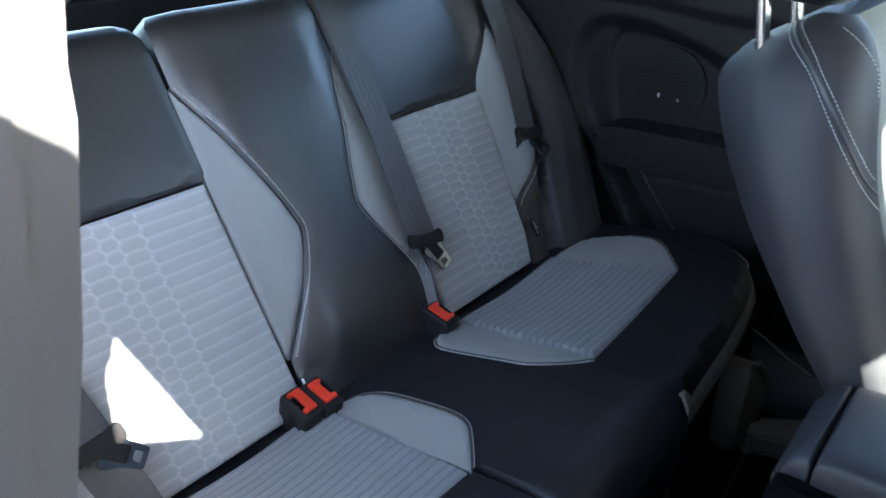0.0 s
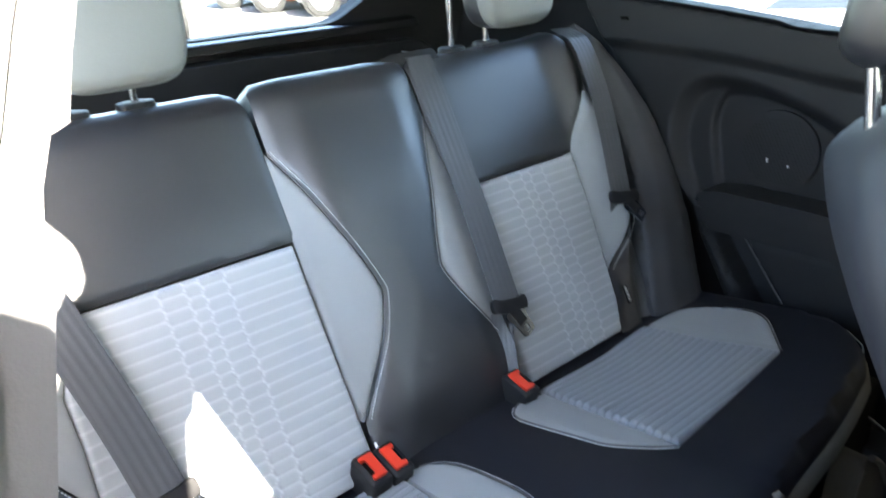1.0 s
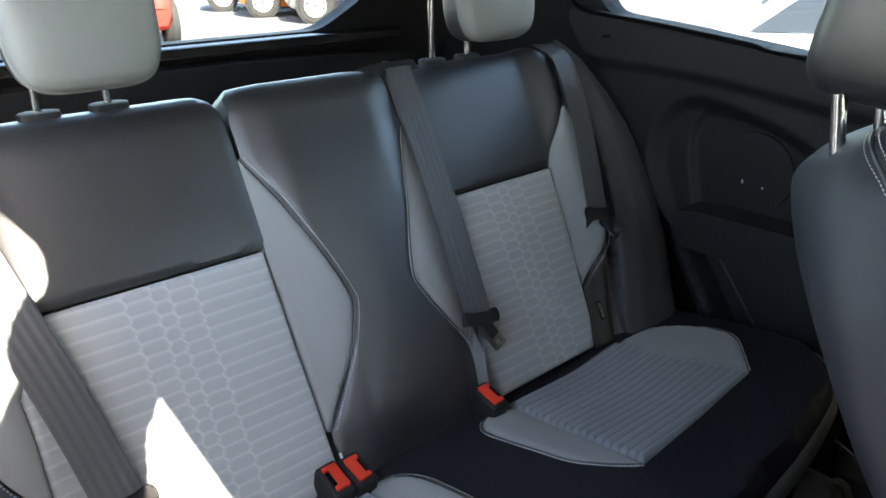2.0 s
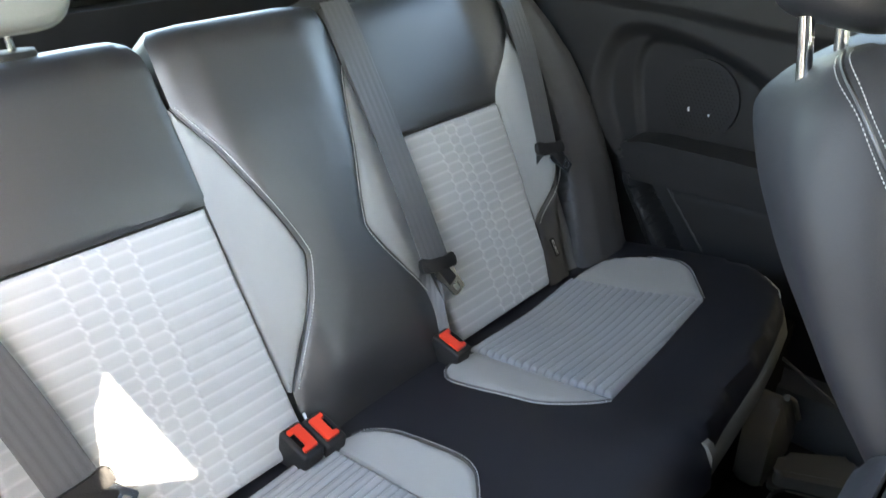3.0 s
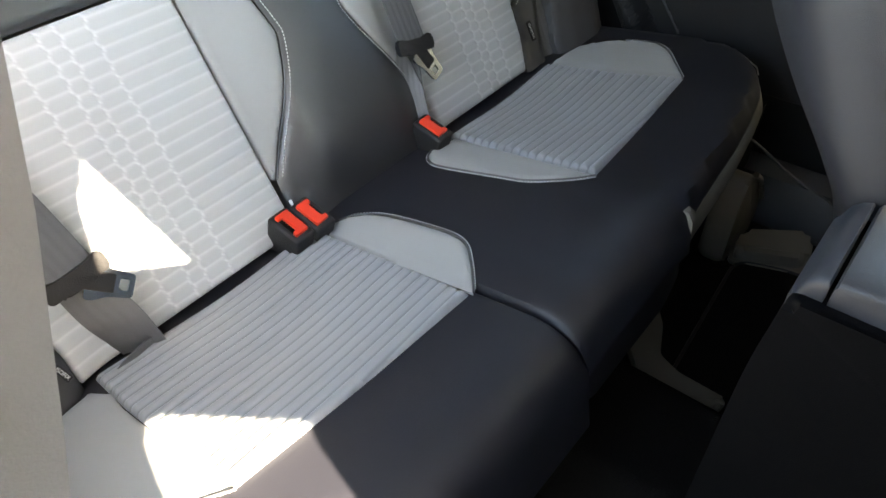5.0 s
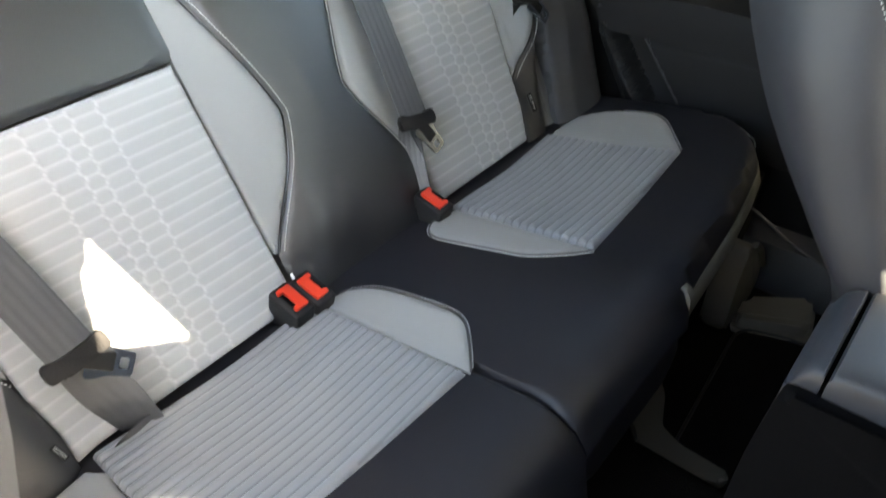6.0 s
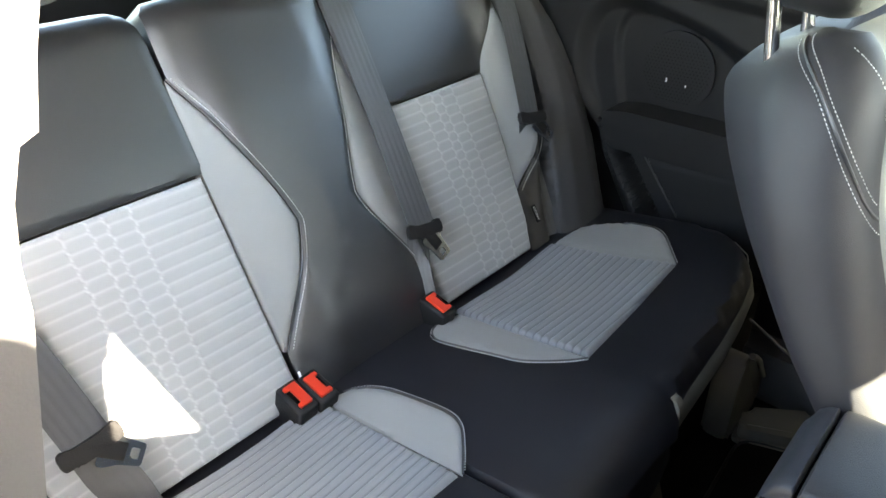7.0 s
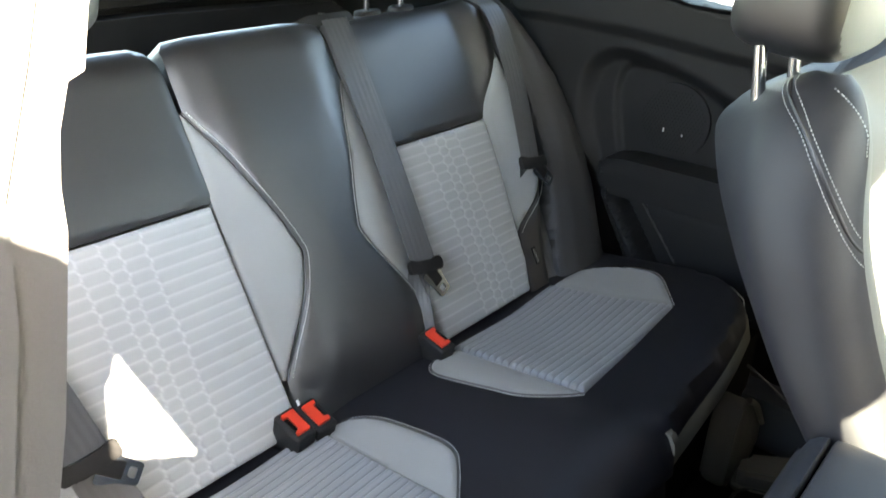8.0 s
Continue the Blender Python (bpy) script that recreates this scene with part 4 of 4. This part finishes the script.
slit = part("trim", box((0.606, 0.226, 0.768), (0.6105, 0.243, 0.774), 0.001), CARPET)
tagged(slit, "small dark slot in the upper lining", "trim", kind="structure")
ring = thing("speaker", "round black speaker grille in the side lining", "speaker", at=(0.65, -0.05, 0.55))
disc = [(-0.055 + 0.068 * math.cos(a), 0.566 + 0.068 * math.sin(a)) for a in (2 * math.pi * k / 40 for k in range(40))]
part("grille", prism(disc, yz(0.6475), 0, 0.014, 0.004), TRIM, ring)
dots = bmesh.new()
for k in range(-9, 10):
    for j in range(-9, 10):
        u, v = k * 0.0065 + (j % 2) * 0.00325, j * 0.0058
        if u * u + v * v < 0.060 ** 2:
            bmesh.ops.create_circle(dots, cap_ends=True, radius=0.0012, segments=6, matrix=Matrix.Translation((0.6470, -0.055 + u, 0.566 + v)) @ Matrix.Rotation(radians(90), 4, "Y"))
tagged(part("perforation", dots, CARPET, ring), kind="stuff")
for y, z, high in ((-0.040, 0.545, 0.007), (-0.076, 0.542, 0.004)):
    part("mark", box((0.6458, y - 0.0012, z), (0.6474, y + 0.0012, z + high), 0.0003), LABEL, ring, "tiny pale mark")
arm = thing("armrest", "black padded armrest ledge on the side lining", "armrest", at=(0.6, -0.1, 0.44))
part("ledge", prism(rounded([(-0.40, 0.424), (0.036, 0.420), (0.052, 0.440), (0.054, 0.466), (-0.40, 0.468)], 0.012), yz(0.596), 0, 0.062, 0.010, 4), TRIM, arm, "dark grey moulded ledge")
part("pad", prism(rounded([(-0.40, 0.466), (0.052, 0.464), (0.057, 0.476), (0.044, 0.489), (0.0, 0.497), (-0.14, 0.497), (-0.40, 0.488)], 0.010), yz(0.588), 0, 0.070, 0.012, 4), TRIM, arm, "soft black armrest pad")
rail = part("trim", tube([(0.6185, -0.031, 0.415), (0.6185, -0.112, 0.312)], 0.0016, 6), SIDE)
tagged(rail, "thin grey pocket edge", "trim", kind="structure")

# Moulding between the backrest and the far lining, and its twin.
ARCH = [(0.505, 0.50), (0.548, 0.462), (0.588, 0.390), (0.614, 0.318), (0.622, 0.24), (0.618, 0.165), (0.609, 0.100), (0.590, 0.045), (0.570, -0.02), (0.564, -0.07)]
FAR_INNER = [(0.430, -0.07), (0.433, -0.004), (0.463, 0.073), (0.489, 0.146), (0.510, 0.22), (0.518, 0.30), (0.516, 0.40)]
for sign, inside in ((1, FAR_INNER), (-1, [(0.505, -0.07), (0.505, 0.30)])):
    arch = part("trim", panel(mirror([*ARCH, *inside], sign), lambda u, v, h: on_back(u, v, h), lambda u, v, e: 0.013 + 0.010 * bulge(e / 0.045), skirt=0.15, step=0.006, round_edge=0.010, drop=0.006), SIDE)
    tagged(arch, "dark grey moulded trim beside the rear backrest", "trim", kind="structure")

# Rear: shelf, tailgate and its window.
REAR = [(-0.34, 0.772), (0.31, 0.772), (0.36, 0.80), (0.43, 0.845), (0.49, 0.95), (0.50, 1.08), (0.42, 1.12), (-0.42, 1.12), (-0.50, 1.08), (-0.49, 0.95), (-0.43, 0.845), (-0.36, 0.80)]
leaning = lambda u, v, w: Vector((u, 0.74 + w - 0.35 * (v - 0.78), v))
gate = part("tailgate", sheet([(-0.68, 0.0), (0.68, 0.0), (0.68, 1.22), (-0.68, 1.22)], [rounded(REAR, 0.03)], leaning, 0, 0.05, 0.05), PLASTIC, None, smooth=False)
tagged(gate, "black lined tailgate round the rear window", "tailgate", kind="structure")
sill = part("window_sill", prism(rounded([(0.700, 0.748), (0.742, 0.748), (0.742, 0.770), (0.712, 0.766)], 0.006), yz(-0.50), 0, 1.0, 0.0), GLOSS)
tagged(sill, "glossy black sill under the rear window", "window sill", kind="structure")
inner = part("trim", prism(rounded([(-0.52, 0.0), (0.52, 0.0), (0.53, 0.68), (0.50, 0.722), (0.10, 0.735), (-0.10, 0.735), (-0.50, 0.722), (-0.53, 0.68)], 0.02), lambda u, v, w: Vector((u, w, v)), 0.675, 0.738, 0.012), TRIM)
tagged(inner, "dark grey trim panel inside the tailgate", "trim", kind="structure")
roof = part("ceiling", sheet([(-0.552, -1.05), (0.66, -1.05), (0.66, 0.85), (-0.66, 0.85), (-0.66, -0.15), (-0.552, -0.30)], [], lambda u, v, w: Vector((u, v, 1.23 + w - 0.06 * (u / 0.66) ** 2)), 0, 0.03, 0.08), HEADLINER, None)
tagged(roof, "pale grey cloth headliner", "ceiling", kind="structure")

pane = part("window_rear", prism(rounded([(u * 1.015, v + (0.008 if v > 0.9 else -0.008)) for u, v in REAR], 0.03), leaning, 0.018, 0.022), PRIVACY, None, smooth=False)
tagged(pane, "dark tinted rear window glass", "window", kind="structure")
pane = part("window_front", prism([(-1.26, 0.74), (-0.40, 0.745), (-0.40, 1.15), (-1.02, 1.15)], yz(0.690), 0, 0.004), GLASS, None, smooth=False)
tagged(pane, "clear front side window glass", "window", kind="structure")
pane = part("window_far", prism(rounded([(-0.395, 0.745), (-0.12, 0.749), (0.117, 0.780), (0.289, 0.798), (0.352, 0.93), (0.31, 1.05), (0.10, 1.13), (-0.395, 1.145)], 0.03), yz(0.690), 0, 0.004), PRIVACY, None, smooth=False)
tagged(pane, "dark tinted rear side window glass", "window", kind="structure")

# Near side: lower wall behind the door opening, pillar with its belt.
near = part("wall_near", sheet([(-0.22, 0.0), (0.95, 0.0), (0.95, 1.22), (0.33, 1.22), (0.33, 0.90), (0.22, 0.80), (-0.22, 0.70)], [], yz(-0.66), 0, 0.05, 0.1), TRIM, None, smooth=False)
tagged(near, "dark grey plastic lining beside the rear seat", "wall", kind="structure")
pil_in = [(-0.66, 0.10), (-0.585, 0.50), (-0.508, 0.74), (-0.493, 0.79), (-0.487, 0.815), (-0.483, 0.832), (-0.480, 0.845), (-0.479, 0.857), (-0.476, 0.871), (-0.4715, 0.8825), (-0.467, 0.8845), (-0.463, 0.899), (-0.455, 0.922), (-0.42, 1.04), (-0.37, 1.20)]
pil_out = [(-0.590, 1.235), (-0.582, 1.22), (-0.564, 1.185), (-0.5456, 1.15), (-0.538, 1.116), (-0.5375, 1.086), (-0.5436, 1.069), (-0.5535, 1.063), (-0.569, 1.036), (-0.579, 1.004), (-0.577, 0.965), (-0.587, 0.944), (-0.604, 0.903), (-0.64, 0.80), (-0.70, 0.10)]
pillar = part("pillar", prism(pil_in + pil_out, lambda u, v, w: Vector((u, w, v)), -0.407, -0.375), PILLAR, None, smooth=False)
tagged(pillar, "grey door pillar trim lit by the sun above", "pillar", kind="structure")
seal = part("trim", prism([(-0.66, 0.20), (-0.590, 0.50), (-0.5145, 0.76), (-0.497, 0.826), (-0.4925, 0.857), (-0.480, 0.888), (-0.4735, 0.906), (-0.467, 0.922), (-0.44, 0.99), (-0.39, 1.12), (-0.53, 1.12), (-0.575, 0.94), (-0.61, 0.80), (-0.69, 0.20)], lambda u, v, w: Vector((u, w, v)), -0.4086, -0.4072), PILLAR)
tagged(seal, "grey door seal trim on the pillar", "trim", kind="structure")
# Unseen blocker added so the lower pillar falls into shade.
door = part("pillar_sun_blocker", prism([(-0.70, 0.45), (-0.612, 0.55), (-0.607, 0.84), (-0.603, 0.90), (-0.580, 1.032), (-0.571, 1.095), (-0.593, 1.114), (-0.80, 1.128), (-0.80, 0.45)], lambda u, v, w: Vector((u, w, v)), -0.7165, -0.7085), PLASTIC, None, smooth=False)
tagged(door, "unseen black panel that keeps the sun off the lower pillar", "door", kind="structure")

# Front, unseen: dashboard wall and header, drawn to heights that block the sun.
dash = part("wall_front", sheet([(-0.72, 0.0), (0.66, 0.0), (0.66, 0.82), (0.06, 0.82), (0.03, 0.84), (-0.72, 0.84)], [], lambda u, v, w: Vector((u, -1.15 + w, v)), 0, 0.05, 0.2), PLASTIC, None, smooth=False)
tagged(dash, "black dashboard wall", "wall", kind="structure")
header = part("sun_block_header", sheet([(-0.44, 0.93), (0.03, 0.93), (0.03, 1.13), (0.66, 1.13), (0.66, 1.21), (-0.44, 1.21)], [], lambda u, v, w: Vector((u, -1.02 + w, v)), 0, 0.03, 0.2), HEADLINER, None, smooth=False)
tagged(header, "unseen pale grey header lowered to block the sun", "wall", kind="structure")

screen = part("windscreen", prism([(-0.44, 0.84), (0.655, 0.82), (0.655, 1.20), (-0.44, 1.20)], lambda u, v, w: Vector((u, -1.09 + w, v)), 0, 0.005), GLASS, None, smooth=False)
tagged(screen, "tinted windscreen glass", "windscreen", kind="structure")
# Unseen panel added to cut side light through the open doorway.
doorway_block = part("doorway_light_block", sheet([(-1.35, 0.0), (-0.44, 0.0), (-0.44, 1.06), (-1.35, 1.06)], [], yz(-0.80), 0, 0.04, 0.2), PLASTIC, None, smooth=False)
tagged(doorway_block, "unseen black panel that cuts light from the open doorway", "door", kind="structure")

# Along the far sill: rail, rod, seat bracket and the floor mat.
side_rail = part("door_sill", prism(rounded([(-0.55, 0.03), (-0.20, 0.03), (-0.20, 0.128), (-0.55, 0.134)], 0.008), yz(0.582), 0, 0.06, 0.008), SIDE)
tagged(side_rail, "grey plastic door sill trim", "door sill", kind="structure")
rod = thing("belt_rail", "thin steel seat belt rail along the far sill", "belt rail", at=(0.575, -0.3, 0.13))
part("rail", tube(curve_points([(0.575, -0.25, 0.206), (0.575, -0.289, 0.192), (0.575, -0.33, 0.172), (0.575, -0.365, 0.154), (0.575, -0.46, 0.118)], 6), 0.0026, 8), SIDE, rod)
bracket = thing("seat_bracket", "beige moulded cover under the rear cushion", "seat bracket", at=(0.45, -0.3, 0.03))
part("cover", prism(rounded([(0.430, 0.03), (0.580, 0.03), (0.565, 0.10), (0.50, 0.175), (0.455, 0.21), (0.432, 0.16)], 0.02), lambda u, v, w: Vector((u, w, v)), -0.335, -0.292, 0.012), BEIGE, bracket)
part("rim", tube(curve_points([(0.455, -0.338, 0.210), (0.50, -0.338, 0.175), (0.53, -0.338, 0.140), (0.562, -0.338, 0.100)], 8), 0.005, 8), BEIGE, bracket)
foot = thing("seat_rail_cover", "beige plastic seat rail cover on the floor", "rail cover", at=(0.44, -0.4, 0.03))
part("cover", prism(rounded([(0.452, -0.345), (0.51, -0.335), (0.575, -0.43), (0.50, -0.45)], 0.015), lambda u, v, w: Vector((u, v, w)), 0.03, 0.062, 0.014, 4), BEIGE, foot)
part("flange", prism(rounded([(0.445, -0.340), (0.505, -0.330), (0.58, -0.44), (0.488, -0.458)], 0.015), lambda u, v, w: Vector((u, v, w)), 0.030, 0.040, 0.003), BEIGE, foot)
# This beige shape paints the light on the floor carpet's edge.
part("skirt", prism(rounded([(0.299, -0.276), (0.237, -0.324), (0.182, -0.346), (0.168, -0.381), (0.166, -0.455), (0.145, -0.452), (0.118, -0.390), (0.110, -0.340), (0.145, -0.326), (0.202, -0.272)], 0.008), lambda u, v, w: Vector((u, v, w)), 0.03, 0.050, 0.008, 3), BEIGE, foot)
mat = thing("floor_mat", "black carpet floor mat with bound edge", "floor mat", at=(0.3, -0.45, 0.03))
MAT = rounded([(0.115, -0.375), (0.455, -0.352), (0.485, -0.44), (0.46, -0.72), (0.14, -0.74)], 0.03)
part("carpet_face", prism(MAT, lambda u, v, w: Vector((u, v, w)), 0.03, 0.038), CARPET, mat)
part("binding", tube([Vector((*q, 0.038)) for q in [*MAT, MAT[0]]], 0.003, 6), TRIM, mat)

# Ground and sky's lower half.
ground = part("ground", sheet([(-400, -400), (400, -400), (400, 400), (-400, 400)], [], lambda u, v, w: Vector((u, v, -0.30 + w)), -0.05, 0, 200), material("asphalt", (0.16, 0.155, 0.15), 0.9, grain=0.5, scale=60, depth=0.01, vary=0.15, coarse=0.4), None, smooth=False)
tagged(ground, "pale grey sunlit car park asphalt", "ground", kind="structure")


# ---- parked cars outside ----
PAINT = {}


def paint(name, color):
    if name not in PAINT:
        PAINT[name] = material(name, color, 0.3, vary=0.04, coarse=2.0)
        PAINT[name].node_tree.nodes["Principled BSDF"].inputs["Coat Weight"].default_value = 0.6
    return PAINT[name]


TYRE = material("tyre_rubber", (0.02, 0.02, 0.02), 0.85, grain=0.4, scale=80, depth=0.002, vary=0.2)
ALLOY = material("alloy_wheel", (0.62, 0.62, 0.63), 0.4, metal=0.3, vary=0.05)
PANE = material("tinted_window", (0.05, 0.06, 0.07), 0.08, vary=0.05)
LAMP = material("red_lamp_glass", (0.5, 0.02, 0.02), 0.15, vary=0.05)
CLEAR = material("headlamp_glass", (0.55, 0.57, 0.6), 0.1, vary=0.05)


def wheel_part(car, x, y):
    """A wheel on the car's side y, with tyre and spoked rim."""
    bm = bmesh.new()
    side = 1 if y > 0 else -1
    prof = [(0.205, -0.10), (0.30, -0.105), (0.318, -0.07), (0.32, 0.0), (0.318, 0.07), (0.30, 0.105), (0.205, 0.10)]
    n = 28
    rings = [[bm.verts.new((x + r * math.cos(2 * math.pi * k / n), y + w, 0.32 + r * math.sin(2 * math.pi * k / n))) for k in range(n)] for r, w in prof]
    for r, t in zip(rings, rings[1:]):
        for k in range(n):
            bm.faces.new((r[k], r[(k + 1) % n], t[(k + 1) % n], t[k]))
    wheel = part("wheel", bm, TYRE, car)
    rim = bmesh.new()
    for k in range(10):
        a = 2 * math.pi * k / 10
        c, s = math.cos(a), math.sin(a)
        quad = [(0.03, -0.022), (0.205, -0.030), (0.205, 0.030), (0.03, 0.022)]
        lo = [rim.verts.new((x + c * r - s * w, y + side * 0.075, 0.32 + s * r + c * w)) for r, w in quad]
        hi = [rim.verts.new((x + c * r - s * w, y + side * 0.092, 0.32 + s * r + c * w)) for r, w in quad]
        rim.faces.new(lo)
        rim.faces.new(hi)
        for i in range(4):
            rim.faces.new((lo[i], lo[(i + 1) % 4], hi[(i + 1) % 4], hi[i]))
    ringv = [[rim.verts.new((x + r * math.cos(2 * math.pi * k / n), y + side * w, 0.32 + r * math.sin(2 * math.pi * k / n))) for k in range(n)] for r, w in ((0.19, 0.07), (0.19, 0.10), (0.215, 0.10), (0.215, 0.07))]
    for r, t in zip(ringv, ringv[1:]):
        for k in range(n):
            rim.faces.new((r[k], r[(k + 1) % n], t[(k + 1) % n], t[k]))
    part("rim", rim, ALLOY, wheel, "bright spoked alloy rim", smooth=False)


def car(label, color, m, length=3.95, tall=1.46):
    """A small hatchback, nose along +x, its middle on the ground at the pose m."""
    ob = thing("parked_car", label, "car", "parked cars")
    h = length / 2
    body = bmesh.new()
    # x, sill z, waist z, half width
    sections = [(-h, 0.42, 0.62, 0.66), (-h + 0.05, 0.30, 0.86, 0.76), (-h + 0.25, 0.22, 0.94, 0.83), (-h + 0.9, 0.20, 0.93, 0.86), (-0.2, 0.20, 0.91, 0.87), (0.75, 0.20, 0.89, 0.86), (h - 0.75, 0.20, 0.82, 0.84), (h - 0.25, 0.22, 0.70, 0.78), (h - 0.04, 0.30, 0.58, 0.66), (h, 0.36, 0.50, 0.56)]
    rings = []
    for x, lo, hi, w in sections:
        ring = [(-w * 0.92, lo), (-w, lo + 0.12), (-w * 1.01, (lo + hi) / 2), (-w * 0.985, hi - 0.05), (-w * 0.93, hi), (0, hi + 0.02), (w * 0.93, hi), (w * 0.985, hi - 0.05), (w * 1.01, (lo + hi) / 2), (w, lo + 0.12), (w * 0.92, lo)]
        rings.append([body.verts.new((x, y, z)) for y, z in ring])
    for r, t in zip(rings, rings[1:]):
        for k in range(len(r)):
            body.faces.new((r[k], r[(k + 1) % len(r)], t[(k + 1) % len(r)], t[k]))
    body.faces.new(rings[0])
    body.faces.new(rings[-1][::-1])
    skin = part("body", body, color, ob)
    cabin = bmesh.new()
    low = [(-h + 0.12, 0.90, 0.74), (-h + 0.9, 0.92, 0.82), (0.3, 0.90, 0.82), (1.10, 0.86, 0.74)]
    high = [(-h + 0.42, tall - 0.06, 0.54), (-h + 1.1, tall, 0.60), (0.0, tall, 0.60), (0.42, tall - 0.05, 0.56)]
    rows = []
    for (x0, z0, w0), (x1, z1, w1) in zip(low, high):
        rows.append([cabin.verts.new(q) for q in ((x0, -w0, z0), (x1, -w1, z1 - 0.03), (x1, -w1 * 0.85, z1), (x1, w1 * 0.85, z1), (x1, w1, z1 - 0.03), (x0, w0, z0))])
    for r, t in zip(rows, rows[1:]):
        for k in range(5):
            cabin.faces.new((r[k], r[k + 1], t[k + 1], t[k]))
    cabin.faces.new(rows[0])
    cabin.faces.new(rows[-1][::-1])
    part("roof", cabin, color, ob)

    def glazing(corners, name="window"):
        c = [Vector(q) for q in corners]
        n = (c[1] - c[0]).cross(c[2] - c[0]).normalized()
        mid = sum(c, Vector()) / len(c)
        if n.dot(mid - Vector((0, 0, 0.8))) < 0:
            n = -n
        bm = bmesh.new()
        lo, hi = [bm.verts.new(q - n * 0.01) for q in c], [bm.verts.new(q + n * 0.006) for q in c]
        bm.faces.new(hi)
        bm.faces.new(lo)
        for k in range(len(c)):
            bm.faces.new((lo[k], lo[(k + 1) % len(c)], hi[(k + 1) % len(c)], hi[k]))
        return part(name, bm, PANE, ob, smooth=False)

    def between(i, j, u, v, s):
        a, b = Vector(low[i]), Vector(low[j])
        c, d = Vector(high[i]), Vector(high[j])
        lo = a.lerp(b, u)
        hi = c.lerp(d, u)
        q = lo.lerp(hi, v)
        return Vector((q.x, s * q.z, q.y))

    for s in (-1, 1):
        for i, u0, u1 in ((0, 0.25, 0.95), (1, 0.05, 0.96), (2, 0.04, 0.80)):
            glazing([between(i, i + 1, u0, 0.08, s), between(i, i + 1, u1, 0.08, s), between(i, i + 1, u1, 0.86, s), between(i, i + 1, u0, 0.86, s)])
    glazing([between(0, 0, 0, 0.12, -1) * 1.0, between(0, 0, 0, 0.12, 1), between(0, 0, 0, 0.88, 1), between(0, 0, 0, 0.88, -1)])
    glazing([between(3, 3, 0, 0.06, -1), between(3, 3, 0, 0.06, 1), between(3, 3, 0, 0.92, 1), between(3, 3, 0, 0.92, -1)], "windscreen")
    for s in (-1, 1):
        for x in (-h + 0.50, h - 0.80):
            wheel_part(ob, x, s * 0.805)
            part("wheel_arch", prism([(x + 0.365 * math.cos(k * math.pi / 14), 0.335 + 0.365 * math.sin(k * math.pi / 14)) for k in range(28)], lambda u, v, w: Vector((u, w, v)), s * 0.80, s * 0.886), TYRE, ob)
        part("tail_lamp", box((-h + 0.02, s * 0.60 - 0.11, 0.72), (-h + 0.16, s * 0.60 + 0.11, 0.90), 0.03), LAMP, ob, "red tail lamp")
        part("headlamp", box((h - 0.42, s * 0.60 - 0.13, 0.56), (h - 0.10, s * 0.60 + 0.12, 0.70), 0.04), CLEAR, ob, "clear headlamp")
        part("door_mirror", box((0.78, s * 0.98 - 0.10, 0.94), (0.90, s * 0.98 + 0.10, 1.07), 0.035), color, ob)
    ob.matrix_world = m
    return ob


SILVER, ORANGE, GREY_CAR, BLUE, WHITE = paint("silver_paint", (0.13, 0.135, 0.145)), paint("orange_paint", (0.42, 0.10, 0.008)), paint("grey_paint", (0.06, 0.066, 0.078)), paint("blue_paint", (0.02, 0.05, 0.18)), paint("white_paint", (0.72, 0.73, 0.74))
car("dark grey hatchback parked in a bay", GREY_CAR, pose(8.72, 16.38, -0.30, 0, 0, -25))
car("bright orange hatchback parked in a bay", ORANGE, pose(8.53, 14.0, -0.30, 0, 0, -25))
car("silver hatchback parked in a bay", SILVER, pose(8.52, 11.87, -0.30, 0, 0, -25))
car("blue hatchback parked in a bay", BLUE, pose(8.55, 9.75, -0.30, 0, 0, -25))
car("white hatchback parked close beside the side window", WHITE, pose(3.03, -0.07, -0.30, 0, 0, 90), tall=1.40)
car("white hatchback parked one bay further on", WHITE, pose(5.6, 0.1, -0.30, 0, 0, 90))
car("red hatchback parked behind", paint("red_paint", (0.55, 0.03, 0.02)), pose(3.08, 12.2, -0.30, 0, 0, 80))
